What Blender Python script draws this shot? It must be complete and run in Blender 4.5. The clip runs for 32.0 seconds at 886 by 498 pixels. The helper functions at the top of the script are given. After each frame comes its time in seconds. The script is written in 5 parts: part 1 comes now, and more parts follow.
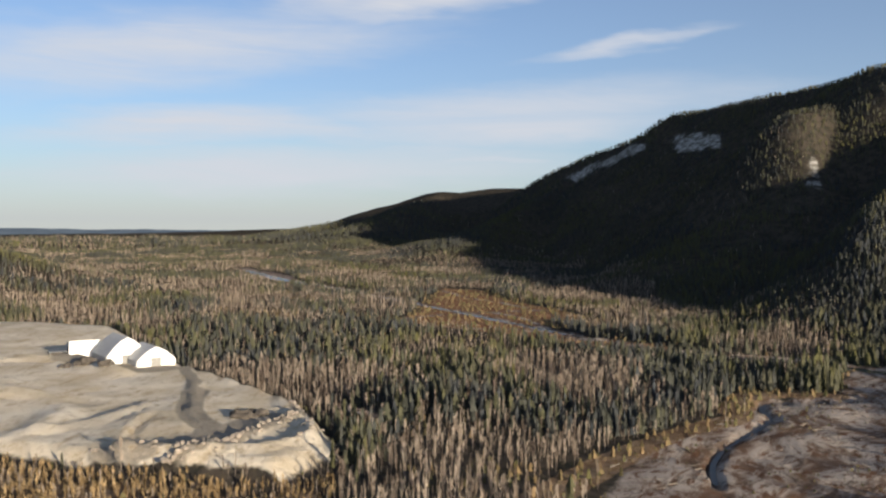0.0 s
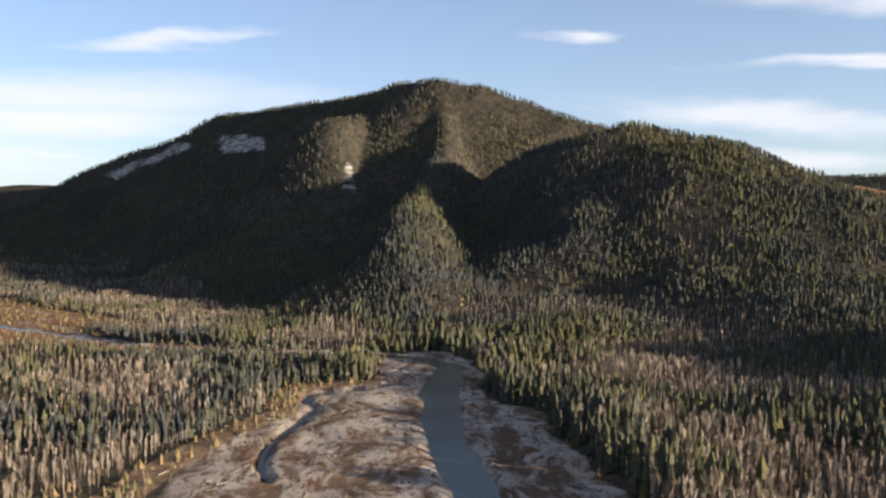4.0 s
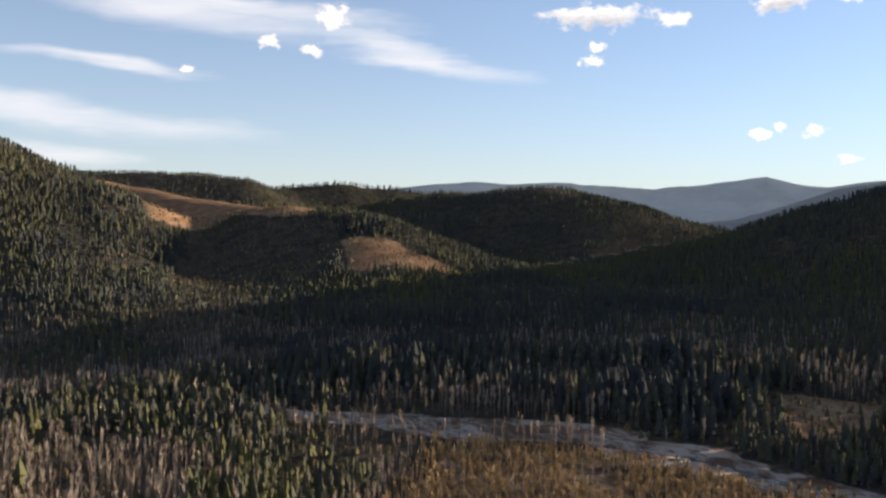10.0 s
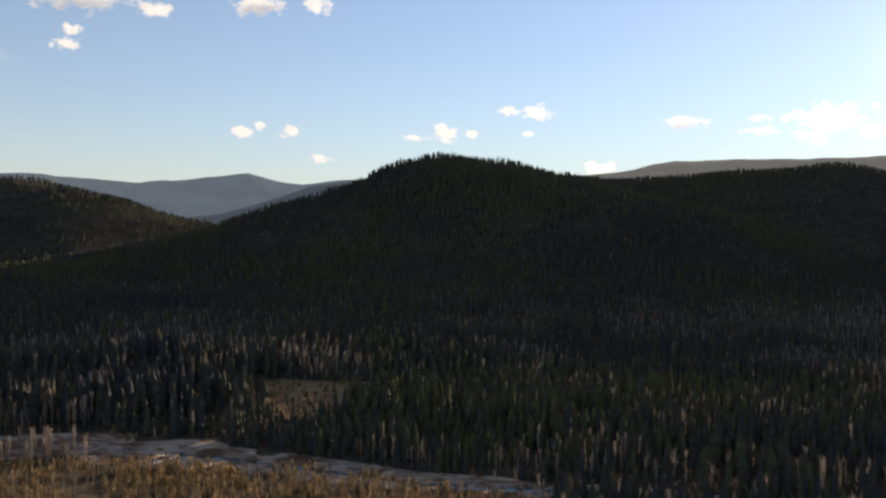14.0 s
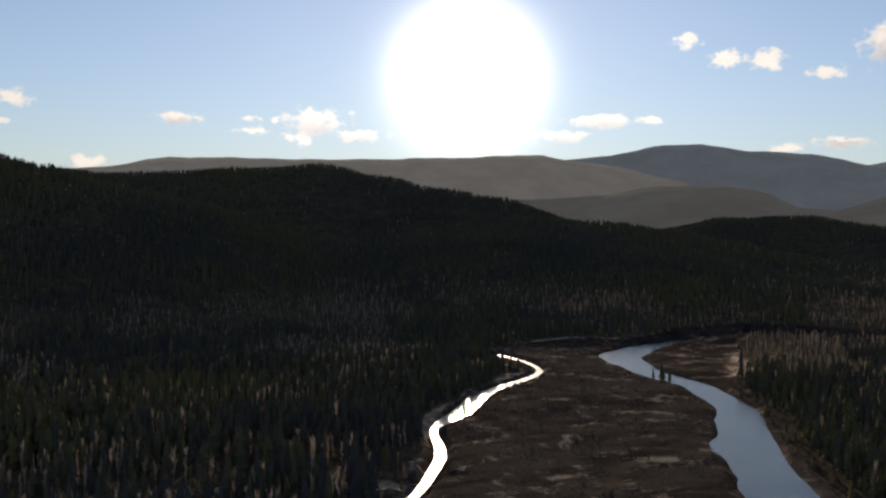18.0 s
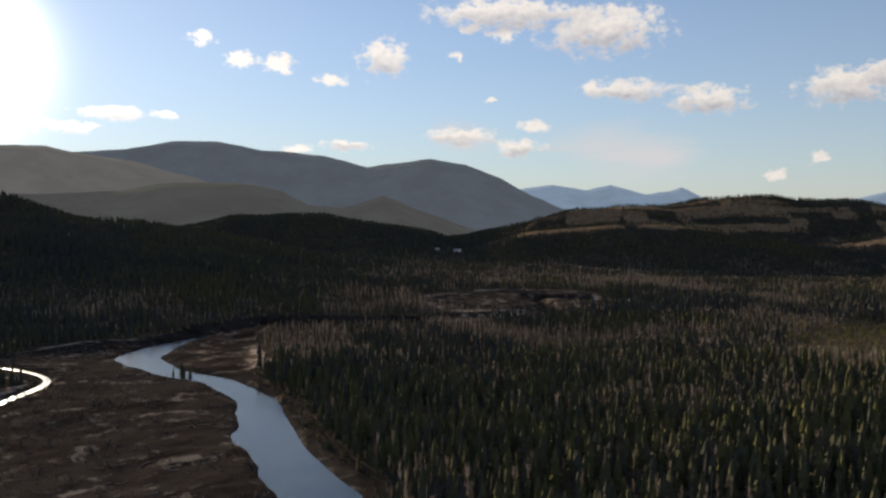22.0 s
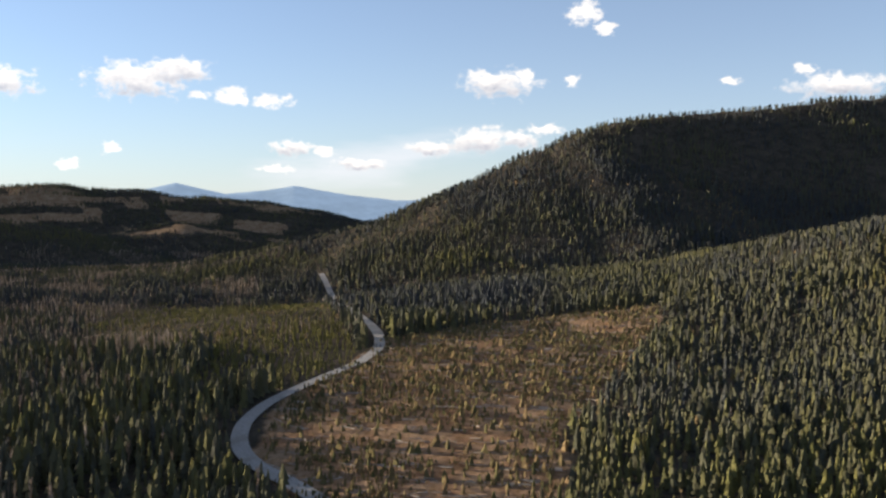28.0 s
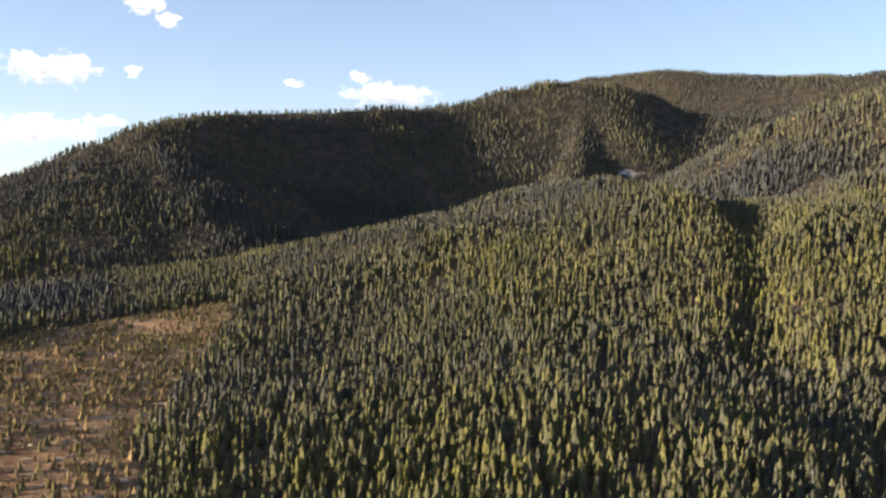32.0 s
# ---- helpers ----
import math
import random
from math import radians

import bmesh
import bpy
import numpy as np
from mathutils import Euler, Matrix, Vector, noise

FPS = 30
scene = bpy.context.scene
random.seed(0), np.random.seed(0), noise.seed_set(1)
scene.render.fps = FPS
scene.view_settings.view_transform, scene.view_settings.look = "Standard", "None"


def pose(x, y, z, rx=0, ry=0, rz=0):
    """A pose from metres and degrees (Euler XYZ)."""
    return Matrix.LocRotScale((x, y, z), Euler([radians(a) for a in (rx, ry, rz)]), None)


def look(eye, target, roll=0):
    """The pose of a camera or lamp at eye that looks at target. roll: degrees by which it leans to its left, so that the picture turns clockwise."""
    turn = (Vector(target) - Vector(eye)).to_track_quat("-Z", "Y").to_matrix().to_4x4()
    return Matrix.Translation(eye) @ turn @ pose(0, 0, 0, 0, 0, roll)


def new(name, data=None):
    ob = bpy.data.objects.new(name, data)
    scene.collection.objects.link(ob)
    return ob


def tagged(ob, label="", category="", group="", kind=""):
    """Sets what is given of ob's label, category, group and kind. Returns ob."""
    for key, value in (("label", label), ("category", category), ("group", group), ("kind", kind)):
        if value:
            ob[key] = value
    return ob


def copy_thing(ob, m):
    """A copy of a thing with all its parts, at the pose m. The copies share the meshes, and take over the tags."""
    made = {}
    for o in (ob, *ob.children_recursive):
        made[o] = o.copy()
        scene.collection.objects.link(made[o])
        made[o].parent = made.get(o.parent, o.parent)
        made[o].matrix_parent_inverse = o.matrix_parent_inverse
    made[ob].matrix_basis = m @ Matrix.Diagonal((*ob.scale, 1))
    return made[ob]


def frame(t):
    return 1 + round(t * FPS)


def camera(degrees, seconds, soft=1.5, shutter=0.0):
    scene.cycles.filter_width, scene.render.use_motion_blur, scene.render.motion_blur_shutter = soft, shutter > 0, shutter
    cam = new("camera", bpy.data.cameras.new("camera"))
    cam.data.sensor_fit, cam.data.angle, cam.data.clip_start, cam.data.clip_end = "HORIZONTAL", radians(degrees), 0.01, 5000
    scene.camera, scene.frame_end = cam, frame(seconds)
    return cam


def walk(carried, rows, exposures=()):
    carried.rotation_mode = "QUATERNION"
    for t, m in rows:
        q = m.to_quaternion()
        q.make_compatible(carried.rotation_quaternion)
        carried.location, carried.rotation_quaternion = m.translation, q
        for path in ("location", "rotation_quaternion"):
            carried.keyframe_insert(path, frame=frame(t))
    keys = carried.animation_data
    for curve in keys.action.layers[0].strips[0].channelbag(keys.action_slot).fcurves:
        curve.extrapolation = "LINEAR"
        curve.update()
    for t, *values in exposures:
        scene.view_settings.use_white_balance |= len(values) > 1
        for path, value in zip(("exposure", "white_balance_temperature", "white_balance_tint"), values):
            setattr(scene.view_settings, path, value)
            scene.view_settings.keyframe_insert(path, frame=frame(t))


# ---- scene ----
# camera: hovers 100 m over the valley floor and turns to its right
EYE_Z = 100.0
cam = camera(53.65, 32.0, soft=2.45)
TURNS = [
    (0.0, 0.81, -1.87, -0.30), (0.5, -2.82, -1.83, -0.33), (1.0, -6.41, -1.81, -0.37), (1.5, -10.02, -1.79, -0.45),
    (2.0, -13.51, -1.76, -0.53), (2.5, -17.11, -1.73, -0.49), (3.0, -20.71, -1.70, -0.50), (3.5, -24.42, -1.68, -0.53),
    (5.5, -39.68, -1.65, -0.00), (6.0, -43.46, -1.67, -0.02), (6.5, -47.20, -1.69, -0.11), (7.0, -51.01, -1.72, -0.18),
    (7.5, -54.90, -1.73, -0.20), (8.0, -58.77, -1.74, -0.20), (8.5, -62.65, -1.74, -0.22), (9.0, -66.52, -1.72, -0.27),
    (9.5, -70.45, -1.69, -0.29), (10.0, -74.35, -1.69, -0.31), (10.5, -78.27, -1.68, -0.39), (11.0, -82.27, -1.68, -0.33),
    (11.5, -86.43, -1.68, -0.29), (12.0, -90.62, -1.70, -0.28), (12.5, -94.76, -1.72, -0.29), (13.0, -98.86, -1.77, -0.30),
    (13.5, -102.95, -1.81, -0.33), (14.0, -107.08, -1.86, -0.34), (14.5, -111.16, -1.88, -0.36), (16.5, -127.64, -1.99, -0.78),
    (17.0, -131.49, -1.90, -0.58), (17.5, -135.32, -1.87, -0.45), (18.0, -139.19, -1.88, -0.40), (18.5, -143.04, -1.88, -0.40),
    (19.0, -146.96, -1.89, -0.43), (19.5, -150.82, -1.88, -0.48), (20.0, -154.67, -1.88, -0.48), (20.5, -158.47, -1.86, -0.44),
    (21.0, -162.29, -1.85, -0.44), (21.5, -166.11, -1.85, -0.41), (22.0, -169.95, -1.88, -0.40), (22.5, -173.75, -1.90, -0.40),
    (23.0, -177.55, -1.92, -0.39), (23.5, -181.34, -1.94, -0.41), (24.0, -185.17, -1.99, -0.39), (24.5, -188.97, -2.02, -0.34),
    (25.0, -192.67, -2.05, -0.31), (25.5, -196.25, -2.06, -0.37), (27.5, -210.31, -2.24, -0.28), (28.0, -213.84, -2.28, -0.30),
    (28.5, -217.33, -2.29, -0.33), (29.0, -220.78, -2.28, -0.37), (29.5, -224.21, -2.30, -0.41), (30.0, -227.66, -2.30, -0.40),
    (30.5, -231.13, -2.29, -0.43), (31.0, -234.60, -2.27, -0.47), (31.5, -238.07, -2.25, -0.52), (32.0, -241.56, -2.23, -0.56),
]
# stops and white balance: warmer and brighter as it turns through the sun's glare
EXPOSURES = [
    (0.0, 0.9, 6300.0, 10.0), (3.0, 1.35, 6450.0, 11.0), (6.0, 1.6, 6650.0, 13.0), (10.0, 1.4, 6650.0, 12.0),
    (13.0, 1.22, 6950.0, 12.0), (16.5, 0.85, 7100.0, 12.5), (19.0, 0.72, 7100.0, 12.5), (21.0, 0.72, 6900.0, 12.0),
    (23.0, 1.0, 6800.0, 11.0), (25.0, 1.05, 6600.0, 10.5), (28.0, 1.4, 6500.0, 10.5), (30.0, 1.55, 6650.0, 11.0),
    (32.0, 1.83, 6750.0, 12.0),
]
walk(cam, [(t, pose(0, 0, EYE_Z, 90 + pitch, roll, yaw)) for t, yaw, pitch, roll in TURNS], exposures=EXPOSURES)

# world: low evening sun, thin cirrus and small cumulus
SUN_AZ, SUN_EL = -140.7, 9.3
SKY_STRENGTH, SUN_STRENGTH = 0.07, 5.0


def toward(az, el=0.0):
    a, e = radians(az), radians(el)
    return Vector((-math.sin(a) * math.cos(e), math.cos(a) * math.cos(e), math.sin(e)))


sun_data = bpy.data.lights.new("sun", "SUN")
sun_data.energy, sun_data.angle, sun_data.color = SUN_STRENGTH, radians(0.55), (1.0, 0.86, 0.66)
sun_lamp = new("sun", sun_data)
sun_lamp.matrix_world = look(toward(SUN_AZ, SUN_EL) * 3000, (0, 0, 0))


class Nodes:
    """Short hand for building node trees."""

    def __init__(self, tree):
        self.tree = tree
        tree.nodes.clear()

    def add(self, kind, *inputs, **props):
        n = self.tree.nodes.new(kind)
        for k, v in props.items():
            setattr(n, k, v)
        for i, v in enumerate(inputs):
            if v is None:
                continue
            if isinstance(v, bpy.types.NodeSocket):
                self.tree.links.new(v, n.inputs[i])
            else:
                n.inputs[i].default_value = v
        return n

    def math(self, op, a, b=None, c=None, clamp=False):
        return self.add("ShaderNodeMath", a, b, c, operation=op, use_clamp=clamp).outputs[0]

    def vec(self, op, a, b=None, c=None):
        n = self.add("ShaderNodeVectorMath", a, b, c, operation=op)
        return n.outputs[1] if op in ("LENGTH", "DOT_PRODUCT") else n.outputs[0]

    def noise(self, vector, scale, detail=4.0, rough=0.55, distortion=0.0):
        n = self.tree.nodes.new("ShaderNodeTexNoise")
        self.tree.links.new(vector, n.inputs["Vector"])
        n.inputs["Scale"].default_value, n.inputs["Detail"].default_value = scale, detail
        n.inputs["Roughness"].default_value, n.inputs["Distortion"].default_value = rough, distortion
        return n.outputs[0]

    def step(self, x, lo, hi):
        n = self.add("ShaderNodeMapRange", x, lo, hi, 0.0, 1.0, interpolation_type="SMOOTHSTEP")
        return n.outputs[0]

    def mix(self, f, a, b):
        n = self.tree.nodes.new("ShaderNodeMix")
        n.data_type = "RGBA"
        for i, v in ((0, f), (6, a), (7, b)):
            if isinstance(v, bpy.types.NodeSocket):
                self.tree.links.new(v, n.inputs[i])
            else:
                n.inputs[i].default_value = v if i == 0 else (*v[:3], 1.0)
        return n.outputs[2]

    def scale(self, colour, f):
        n = self.tree.nodes.new("ShaderNodeVectorMath")
        n.operation = "SCALE"
        for i, v in ((0, colour), (3, f)):
            if isinstance(v, bpy.types.NodeSocket):
                self.tree.links.new(v, n.inputs[i])
            else:
                n.inputs[i].default_value = v
        return n.outputs[0]


# cumulus: bearing, height, half width, half height in degrees, bank by bank
CUMULUS_2 = [(-63.2, 11.3, 0.75, 0.48), (-65.9, 10.9, 0.80, 0.50), (-58.1, 9.4, 0.60, 0.22)]
CUMULUS_3 = [(-67.2, 13.0, 1.36, 0.85), (-84.2, 13.1, 3.61, 0.85), (-88.8, 12.7, 1.36, 0.51), (-83.9, 10.3, 0.94, 0.43), (-84.3, 11.2, 0.60, 0.26)]
CUMULUS_4 = [(-95.2, 13.4, 1.62, 0.77), (-98.8, 13.4, 1.11, 0.51), (-94.2, 5.6, 0.77, 0.38), (-95.4, 5.9, 0.34, 0.34), (-97.3, 5.7, 0.77, 0.38), (-99.1, 4.0, 0.60, 0.30), (-107.1, 5.7, 0.94, 0.72), (-105.2, 5.3, 0.94, 0.30), (-109.0, 5.7, 0.60, 0.26), (-111.4, 7.1, 0.85, 0.30), (-113.1, 7.0, 1.19, 0.47), (-112.6, 5.7, 0.51, 0.26)]
CUMULUS_5 = [(-122.6, 6.2, 1.70, 0.38), (-126.7, 6.3, 0.68, 0.26), (-127.0, 5.6, 1.28, 0.26), (-128.4, 6.3, 0.60, 0.30), (-130.9, 6.3, 2.13, 0.94), (-129.8, 5.3, 1.02, 0.55), (-117.1, 3.5, 1.06, 0.51), (-133.7, 5.4, 1.70, 0.43)]
CUMULUS_6 = [(-149.5, 6.4, 2.21, 0.51), (-152.6, 6.4, 0.94, 0.30), (-146.8, 5.5, 2.13, 0.51), (-154.5, 11.2, 0.94, 0.60), (-157.0, 10.0, 1.19, 0.60), (-159.4, 9.8, 1.28, 0.64), (-162.8, 8.9, 1.28, 0.51), (-166.1, 10.3, 1.62, 1.36), (-160.5, 4.5, 1.06, 0.30), (-163.8, 4.8, 1.79, 0.34)]
CUMULUS_7 = [(-180.1, 12.1, 4.25, 1.79), (-174.0, 13.2, 5.53, 1.19), (-173.7, 12.0, 1.36, 0.64), (-171.5, 12.3, 0.64, 0.38), (-181.6, 8.3, 3.06, 0.77), (-186.6, 7.6, 2.76, 0.94), (-179.4, 8.4, 0.77, 0.60), (-171.1, 5.5, 2.47, 0.60), (-175.7, 6.1, 1.06, 0.43), (-175.0, 4.7, 1.70, 0.68), (-194.6, 8.1, 3.06, 1.19), (-197.3, 8.8, 1.91, 0.94), (-198.4, 7.3, 0.77, 0.43), (-200.5, 7.4, 1.19, 0.60), (-202.8, 7.1, 1.36, 0.51), (-163.8, 4.9, 1.79, 0.30), (-160.6, 4.5, 1.28, 0.34), (-170.8, 10.5, 0.43, 0.43), (-172.8, 7.8, 0.43, 0.21), (-190.8, 2.9, 0.60, 0.34), (-193.0, 4.1, 0.60, 0.30)]
CUMULUS_8 = [(-190.8, 2.9, 0.77, 0.38), (-193.3, 3.9, 0.94, 0.38), (-217.3, 8.4, 2.64, 0.94), (-219.0, 8.7, 0.77, 0.68), (-222.9, 12.7, 1.19, 0.85), (-224.2, 11.7, 0.85, 0.47), (-204.0, 4.2, 1.49, 0.55), (-206.2, 4.0, 0.85, 0.38), (-202.8, 2.9, 1.28, 0.30), (-208.5, 3.2, 2.13, 0.43), (-213.1, 4.3, 1.91, 0.51), (-216.2, 4.8, 2.13, 0.94), (-218.8, 4.9, 1.70, 0.60), (-220.4, 5.5, 1.28, 0.34), (-221.9, 8.6, 0.43, 0.30), (-238.2, 7.7, 3.06, 0.77), (-236.1, 8.8, 0.68, 0.51), (-231.8, 8.2, 0.60, 0.26)]
CUMULUS_9 = [(-222.0, 8.6, 0.60, 0.34), (-236.4, 8.7, 0.55, 0.26)]
CUMULUS = CUMULUS_2 + CUMULUS_3 + CUMULUS_4 + CUMULUS_5 + CUMULUS_6 + CUMULUS_7 + CUMULUS_8 + CUMULUS_9
# cirrus streaks: bearing, height, half length, half width, tilt in degrees
CIRRUS = [(10, 3.2, 24, 2.3, 2), (-3, 6.9, 20, 2.4, 3), (19.8, 10.2, 19.22, 3.11, 7), (17.1, 5.8, 15.53, 1.51, 4), (-3.4, 6.1, 14.05, 2.00, 3), (-12.3, 11.2, 8.50, 0.62, 6), (-1.6, 3.9, 7.39, 0.53, 0), (4.0, 13.6, 14.79, 1.33, 6), (-49.5, 6.7, 14.79, 1.33, -5), (-53.1, 9.5, 8.50, 0.53, -2), (-51.4, 4.0, 7.02, 0.89, -3), (-37.5, 11.9, 4.44, 0.53, -2), (-56.6, 13.3, 15.53, 1.77, -5), (-71.5, 10.8, 10.72, 1.15, -11), (-61.6, 13.4, 12.20, 0.98, -6), (-171.6, 5.5, 3.33, 1.33, 0), (-181.8, 4.4, 4.44, 2.22, 0), (-208.5, 3.2, 8.87, 1.60, 8)]

world = bpy.data.worlds.new("world")
scene.world = world
world.use_nodes = True
w = Nodes(world.node_tree)
way = w.vec("NORMALIZE", w.add("ShaderNodeTexCoord").outputs["Generated"])
height_up = w.add("ShaderNodeSeparateXYZ", way).outputs[2]
MID = -120.0
ahead, leftward = toward(MID), toward(MID + 90)
bearing = w.math("MULTIPLY", w.math("ARCTAN2", w.vec("DOT_PRODUCT", way, leftward), w.vec("DOT_PRODUCT", way, ahead)), 57.29578)
upward = w.math("MULTIPLY", w.math("ARCSINE", height_up), 57.29578)
spot = w.add("ShaderNodeCombineXYZ", bearing, upward, 0.0).outputs[0]

nishita = w.add("ShaderNodeTexSky", sky_type="NISHITA", sun_disc=False, sun_elevation=radians(SUN_EL),
                sun_rotation=radians(-SUN_AZ), altitude=1200.0, air_density=1.0, dust_density=0.0, ozone_density=3.0)
sky = w.vec("MULTIPLY", w.scale(nishita.outputs[0], SKY_STRENGTH), (0.915, 0.93, 1.045))
# bright thin haze low in the sky
low = w.math("POWER", w.math("SUBTRACT", 1.0, w.math("ABSOLUTE", height_up), clamp=True), 9.0)
sky = w.scale(sky, w.math("SUBTRACT", 1.0, w.math("MULTIPLY", low, 0.82)))
sky = w.vec("ADD", w.vec("ADD", sky, (0.055, 0.053, 0.038)), w.scale((0.172, 0.186, 0.208), low))
# the aureole of the sun in thin cloud
off_sun = w.math("MULTIPLY", w.math("ARCCOSINE", w.vec("DOT_PRODUCT", way, toward(SUN_AZ, SUN_EL))), 57.29578)
wide = w.math("EXPONENT", w.math("MULTIPLY", off_sun, -1 / 14.0))
tight = w.math("EXPONENT", w.math("MULTIPLY", w.math("MULTIPLY", off_sun, off_sun), -1 / 10.0))
sky = w.vec("ADD", sky, w.scale((1.0, 0.93, 0.84), w.math("ADD", w.math("MULTIPLY", wide, 0.21), w.math("MULTIPLY", tight, 3.0))))

# uneven air bends the outlines of the clouds
drifted = w.vec("MULTIPLY", spot, (0.07, 0.28, 1.0))
bent = w.add("ShaderNodeTexNoise", drifted, None, 1.0, 4.0, 0.6).outputs[1]
high = w.vec("ADD", spot, w.vec("MULTIPLY", w.vec("SUBTRACT", bent, (0.5, 0.5, 0.5)), (16.0, 2.6, 0.0)))
curled = w.add("ShaderNodeTexNoise", w.vec("MULTIPLY", spot, (1.0, 1.3, 1.0)), None, 0.85, 5.0, 0.62).outputs[1]
low_spot = w.vec("ADD", spot, w.vec("MULTIPLY", w.vec("SUBTRACT", curled, (0.5, 0.5, 0.5)), (1.9, 1.0, 0.0)))
veil = None
streak_noise = w.noise(w.vec("MULTIPLY", spot, (0.10, 0.75, 1.0)), 1.0, 6.0, 0.6, 0.6)
for az, el, long, short, tilt in CIRRUS:
    d = w.vec("SUBTRACT", high, ((az - MID), el, 0.0))
    d = w.add("ShaderNodeVectorRotate", d, None, None, radians(tilt), rotation_type="Z_AXIS")
    d.inputs["Angle"].default_value = radians(tilt)
    reach = w.vec("LENGTH", w.vec("MULTIPLY", d.outputs[0], (1 / long, 1 / short, 1.0)))
    veil = reach if veil is None else w.math("MINIMUM", veil, reach)
wisps = w.noise(w.vec("MULTIPLY", spot, (0.06, 0.5, 1.0)), 1.0, 7.0, 0.62, 1.2)
veil = w.math("SUBTRACT", 1.15, w.math("MULTIPLY", veil, w.math("ADD", 0.72, w.math("MULTIPLY", streak_noise, 0.7))))
veil = w.math("MULTIPLY", w.step(veil, 0.0, 1.0), w.math("ADD", 0.12, w.math("MULTIPLY", wisps, 1.25)), clamp=True)
sky = w.mix(veil, sky, (0.36, 0.365, 0.385))

puff = None
fluff = w.vec("MULTIPLY", spot, (1.0, 1.35, 1.0))
ragged = w.noise(fluff, 1.1, 6.0, 0.60)
under = w.noise(w.vec("SUBTRACT", fluff, (0.10, 0.42, 0.0)), 1.1, 4.0, 0.6)
soft = w.noise(fluff, 1.1, 4.0, 0.6)
shade = None
for az, el, wide_by, high_by in CUMULUS:
    d = w.vec("MULTIPLY", w.vec("SUBTRACT", low_spot, (az - MID, el, 0.0)), (1 / wide_by, 1 / high_by, 1.0))
    reach = w.vec("LENGTH", d)
    puff = reach if puff is None else w.math("MINIMUM", puff, reach)
    if wide_by > 1.4:
        # flat grey undersides of the larger ones
        drop = w.math("MULTIPLY_ADD", w.add("ShaderNodeSeparateXYZ", d).outputs[1], -0.95, 0.28, clamp=True)
        drop = w.math("MULTIPLY", drop, w.math("SUBTRACT", 1.35, reach, clamp=True))
        shade = drop if shade is None else w.math("MAXIMUM", shade, drop)
dense = w.math("ADD", w.math("SUBTRACT", 1.02, puff), w.math("MULTIPLY", w.math("SUBTRACT", ragged, 0.5), 2.4))
cover = w.step(dense, -0.05, 0.60)
# lit tops, grey undersides
relief_light = w.math("MULTIPLY", w.math("SUBTRACT", soft, under), 1.1)
thick = w.math("ADD", w.math("MULTIPLY", shade, 1.1), relief_light, clamp=True)
cloud = w.mix(thick, (0.47, 0.445, 0.42), (0.20, 0.205, 0.235))
# sun's glow added to the cloud colour, stronger towards the sun
cloud = w.vec("ADD", cloud, w.scale((1.0, 0.97, 0.93), w.math("MULTIPLY", wide, 0.55)))
sky = w.mix(w.math("MULTIPLY", cover, 0.92), sky, cloud)
back = w.add("ShaderNodeBackground", sky, 1.0)
w.add("ShaderNodeOutputWorld", back.outputs[0])


# materials
def material(name, build, rough=0.9, metal=0.0, spec=0.3, through_light=0.0):
    m = bpy.data.materials.new(name)
    m.use_nodes = True
    n = Nodes(m.node_tree)
    bsdf = n.add("ShaderNodeBsdfPrincipled")
    bsdf.inputs["Roughness"].default_value, bsdf.inputs["Metallic"].default_value = rough, metal
    bsdf.inputs["Specular IOR Level"].default_value = spec
    n.bsdf = bsdf
    n.place = n.add("ShaderNodeNewGeometry").outputs["Position"]
    colour = build(n)
    if colour is not None:
        if isinstance(colour, bpy.types.NodeSocket):
            n.tree.links.new(colour, bsdf.inputs["Base Color"])
        else:
            bsdf.inputs["Base Color"].default_value = (*colour, 1.0)
    surface = bsdf.outputs[0]
    if through_light:
        thin = n.add("ShaderNodeBsdfTranslucent", colour)
        surface = n.add("ShaderNodeMixShader", through_light, surface, thin.outputs[0]).outputs[0]
    n.add("ShaderNodeOutputMaterial", surface)
    return m


def attribute(n, name):
    return n.add("ShaderNodeAttribute", attribute_name=name).outputs["Fac"]


def bump(n, height, strength, distance):
    b = n.add("ShaderNodeBump")
    b.inputs["Strength"].default_value, b.inputs["Distance"].default_value = strength, distance
    n.tree.links.new(height, b.inputs["Height"])
    n.tree.links.new(b.outputs[0], n.bsdf.inputs["Normal"])


def plain(colour, grain=0.15, size=1.0):
    def build(n):
        f = n.noise(n.place, size, 5.0)
        dark, light = [c * (1 - grain) for c in colour], [min(1.0, c * (1 + grain)) for c in colour]
        bump(n, f, 0.2, 0.05 / size)
        return n.mix(n.step(f, 0.3, 0.7), dark, light)
    return build


